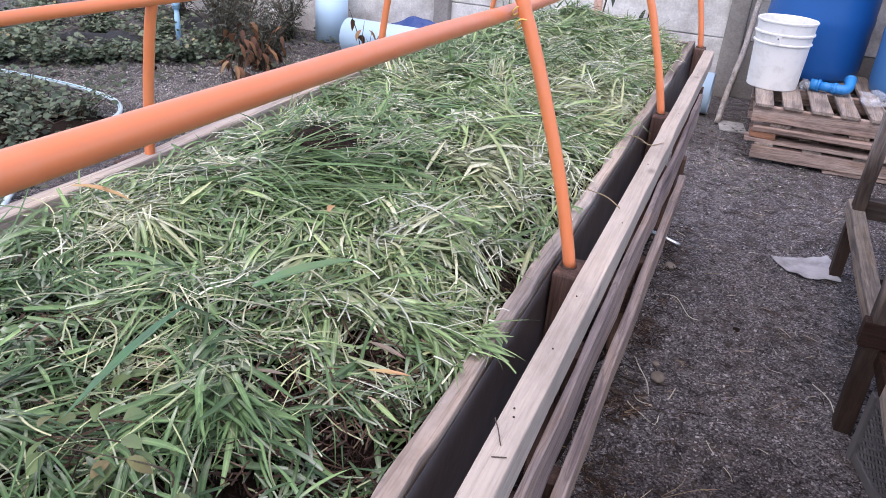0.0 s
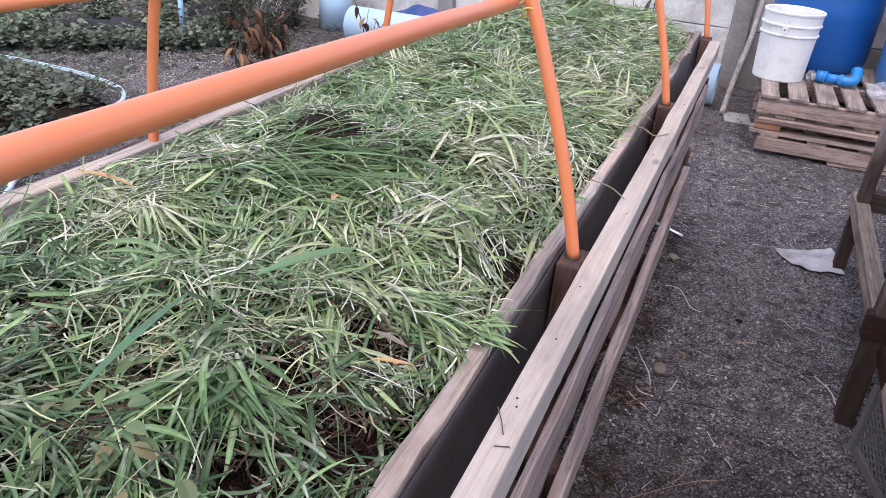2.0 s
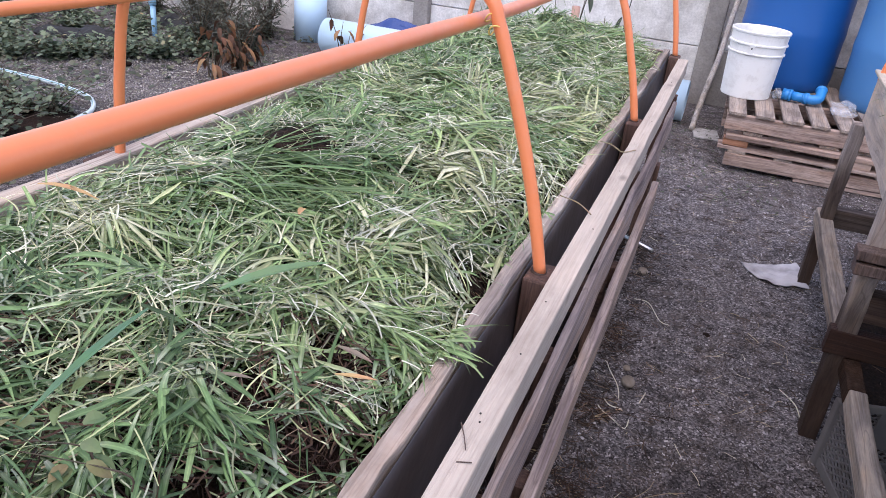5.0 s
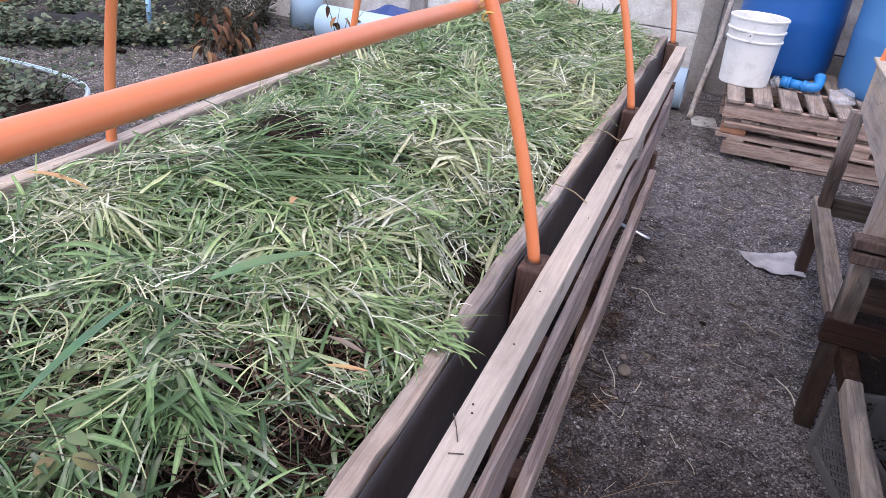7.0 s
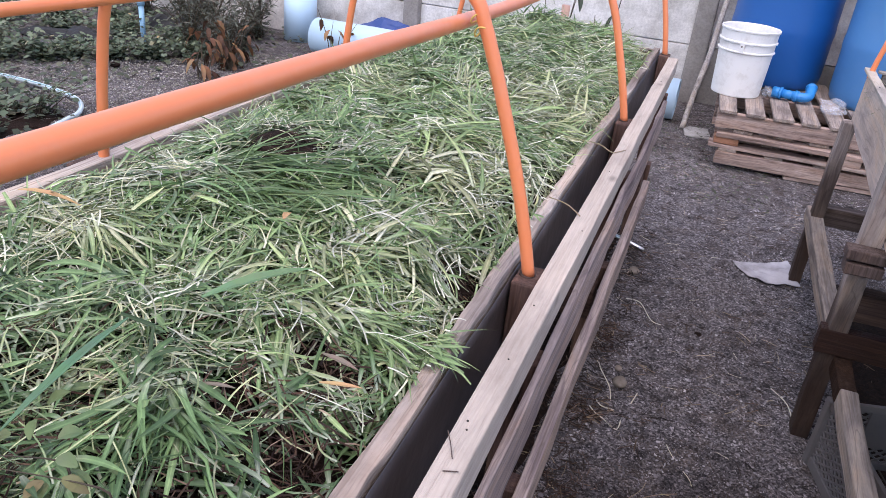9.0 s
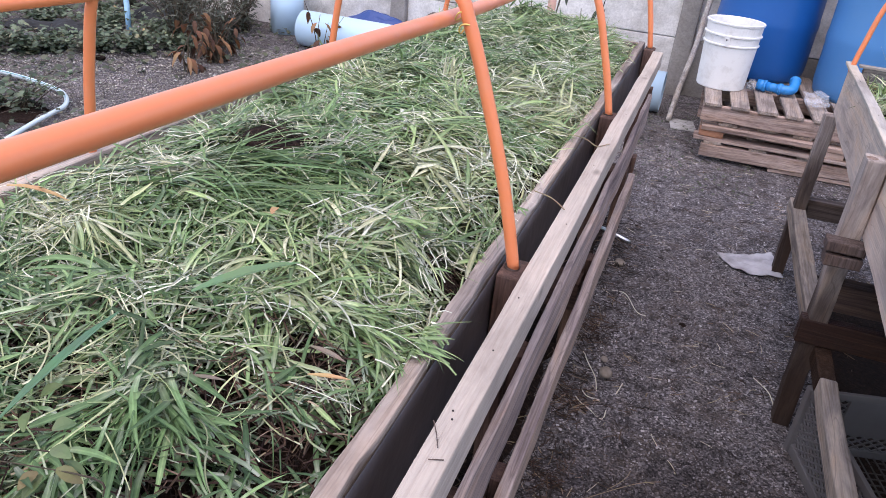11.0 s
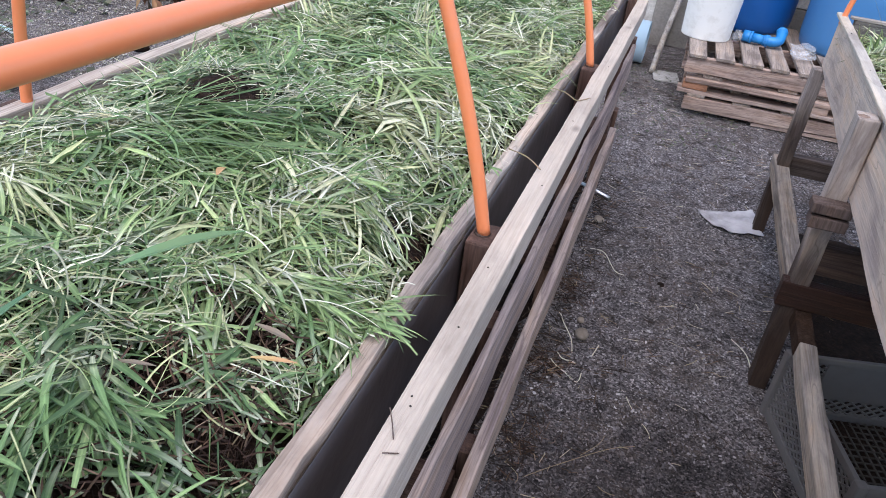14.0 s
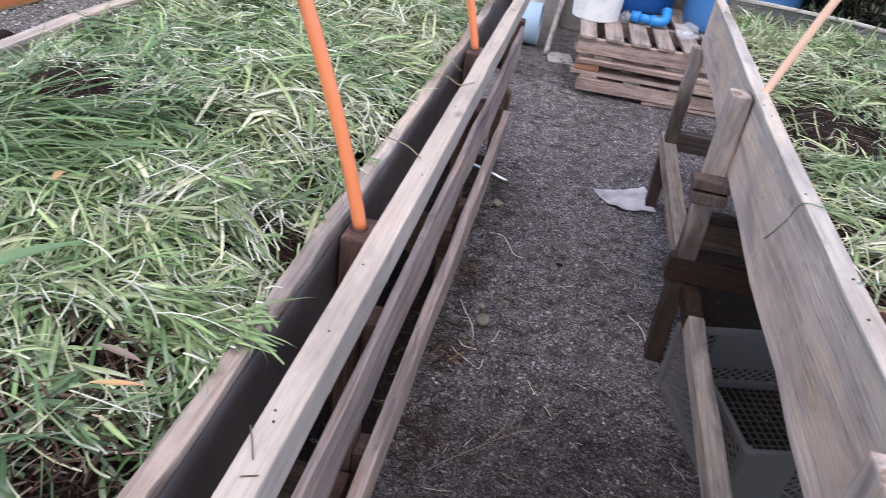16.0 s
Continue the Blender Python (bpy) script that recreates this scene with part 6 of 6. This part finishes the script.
build_plant("withered_plant", "withered plant with drooping rusty brown leaves", "plant", "withered plants", (-2.80, 4.44, 0), 7, 0.24, 0.13, 3, brown_leaf, M_BROWN, 0.006)
build_plant("withered_plant", "tall withered seedling with brown leaves by the pale pipe", "plant", "withered plants", (-2.34, 5.28, 0), 4, 0.34, 0.10, 3, brown_leaf, M_BROWN, 0.005)
def sapling_leaf(c, d, n):
    return narrow_leaf(c, d * 0.7 + Vector((0, 0, -0.9)), n, rng.uniform(0.07, 0.12), rng.uniform(0.022, 0.034), 0.7)


build_plant("sapling", "slim sapling with dark drooping leaves behind the bed", "sapling", "saplings", (-0.33, 4.28, 0), 5, 0.88, 0.12, 6, sapling_leaf, M_FARLEAF, 0.006)
build_plant("sapling", "slim sapling with dark drooping leaves behind the bed", "sapling", "saplings", (-0.56, 4.28, 0), 4, 0.86, 0.15, 4, sapling_leaf, M_FARLEAF, 0.006)
stake = thing("stake", (-0.535, 4.30, 0), "short terracotta coloured stake beside the sapling", "stake")
part("stake_shaft", sweep([(-0.53, 4.30, 0.0), (-0.535, 4.30, 0.765)], 0.020, 14), M_TUBE, stake, smooth=True)
BUSH = [(1.75, 5.2), (2.25, 5.1), (1.5, 5.6), (2.7, 4.7), (2.1, 4.5)]
b0 = build_plant("bush", "dense dark bush with broad leaves behind the second bed", "bush", "bushes behind the beds", (*BUSH[0], 0), 46, 1.0, 0.5, 34, bush_leaf, M_BUSH, 0.008)
for j, (x, y) in enumerate(BUSH[1:]):
    copy_thing(b0, pose(x, y, 0, 0, 0, 40 + 81 * j))


def film_strip(c, size, heading, seed):
    """A ruck of thin black sheeting half sunk among the plants."""
    ob = thing("plastic_sheet", (c[0], c[1], 0), "rucked black plastic sheet lying among the garden plants", "plastic sheet", "black sheets")
    bm = bmesh.new()
    bmesh.ops.create_grid(bm, x_segments=40, y_segments=14, size=0.5)
    for v in bm.verts:
        u, w = v.co.x, v.co.y
        h = size[2] * math.cos(math.pi * w) * (0.6 + 0.9 * abs(fbm(u, 0.2, 3.0, seed))) * math.cos(math.pi * u) ** 0.4 if abs(u) < 0.5 else 0.0
        p = Vector((u * size[0], w * size[1] + 0.05 * fbm(u, w, 3.0, seed + 2), 0.004 + h + 0.02 * abs(fbm(u * 2, w, 7.0, seed))))
        v.co = Matrix.Rotation(heading, 3, "Z") @ p + Vector((c[0], c[1], 0))
    bmesh.ops.solidify(bm, geom=list(bm.faces), thickness=0.002)
    part("sheet", bm, M_BAGBLACK, ob)


film_strip((-4.12, 4.68), (0.75, 0.20, 0.09), 0.15, 3.0)
film_strip((-3.65, 5.45), (0.90, 0.25, 0.14), 0.1, 8.0)


def weeds():
    V, F = [], []
    for _ in range(5200):
        x, y = rng.uniform(-5.2, -1.0), rng.uniform(1.8, 5.9)
        if -3.1 < x < -1.3 and 3.4 < y < 4.6 and rng.random() < 0.93:
            continue
        c = Vector((x, y, rng.uniform(0.005, 0.07)))
        b = rng.uniform(0, 6.28)
        lv, lf = leaf_verts(c, Vector((math.cos(b), math.sin(b), 0.3)), Vector((rng.normal(0, 0.3), rng.normal(0, 0.3), 1)), rng.uniform(0.008, 0.026), 4, 0.3)
        k = len(V)
        V += [tuple(v) for v in lv]
        F += [tuple(j + k for j in f2) for f2 in lf]
    for _ in range(700):
        x, y = rng.uniform(-0.1, 0.6) if rng.random() < 0.7 else rng.uniform(-0.3, 1.3), rng.uniform(4.1, 5.8)
        c = Vector((x, y, rng.uniform(0.003, 0.02)))
        b = rng.uniform(0, 6.28)
        lv, lf = leaf_verts(c, Vector((math.cos(b), math.sin(b), 0.2)), Vector((rng.normal(0, 0.3), rng.normal(0, 0.3), 1)), rng.uniform(0.004, 0.011), 4, 0.3)
        k = len(V)
        V += [tuple(v) for v in lv]
        F += [tuple(j + k for j in f2) for f2 in lf]
    ob = raw("ground_weeds", V, F, M_WEED)
    tagged(ob, "small scattered weeds covering the garden soil", "weeds", kind="stuff")


weeds()


# ---- odd things lying on the long bed ----


def lone_leaf(name, label, c, heading, length, width, mat, droop=0.5, rise=0.15):
    lv, lf = narrow_leaf(Vector(c), Vector((math.cos(heading), math.sin(heading), rise)), Vector((0, 0, 1)), length, width, droop)
    ob = raw(name, [tuple(v) for v in lv], lf, mat)
    m = ob.modifiers.new("thickness", "SOLIDIFY")
    m.thickness = 0.0006
    return tagged(ob, label, "leaf", "leaves on the long bed")


lone_leaf("dry_leaf", "orange-tan dry leaf sheath on the cut grass", (-0.115, 1.280, 0.785), 0.28, 0.048, 0.0070, M_TAN, 0.08, 0.05)
lone_leaf("dry_leaf", "flat grey-brown dead leaf piece on the cut grass", (-0.140, 1.330, 0.783), -0.1, 0.050, 0.009, M_DEADLEAF, 0.1, 0.0)
lone_leaf("dry_leaf", "narrow grey-brown dead leaf piece on the cut grass", (-0.215, 1.205, 0.800), 0.35, 0.040, 0.006, M_DEADLEAF, 0.15, 0.05)
lone_leaf("dry_leaf", "pale tan dry leaf on the cut grass", (-0.30, 1.50, 0.845), 1.9, 0.04, 0.011, M_TAN)
lone_leaf("dry_leaf", "yellowed leaf on the cut grass", (-0.70, 1.42, 0.825), 0.4, 0.09, 0.012, M_TAN)
lone_leaf("broad_blade", "single broad grey-green grass blade with a cut end", (-0.275, 1.293, 0.838), 1.0, 0.14, 0.019, M_BROADLEAF, 0.25, 0.2)
lone_leaf("broad_blade", "long deep green grass blade on top", (-0.302, 1.21, 0.850), -1.45, 0.18, 0.011, M_DEEPBLADE, 0.2, 0.1)
for x, y in ((-0.250, 1.055), (-0.200, 1.060), (-0.285, 1.035)):
    build_plant("weed_sprig", "pulled weed sprig with olive-brown broad leaves on the grass", "weed", "weed sprigs", (x, y, 0.80), 1, 0.05, 0.035, 6, lambda c, d, n: narrow_leaf(c, d, n, rng.uniform(0.018, 0.030), rng.uniform(0.010, 0.016), 0.7), M_WEEDLEAF, 0.0014)

bits("rust_litter", "reddish dead grass gathered against the lower rail", ground_height, (0.03, 0.2, 1.9, 3.3), 420, M_HUSK, (0.01, 0.04), (0.001, 0.0025), "litter", 0.012, [(0.09, 2.36, 0.035), (0.08, 2.75, 0.04), (0.09, 2.05, 0.04)])
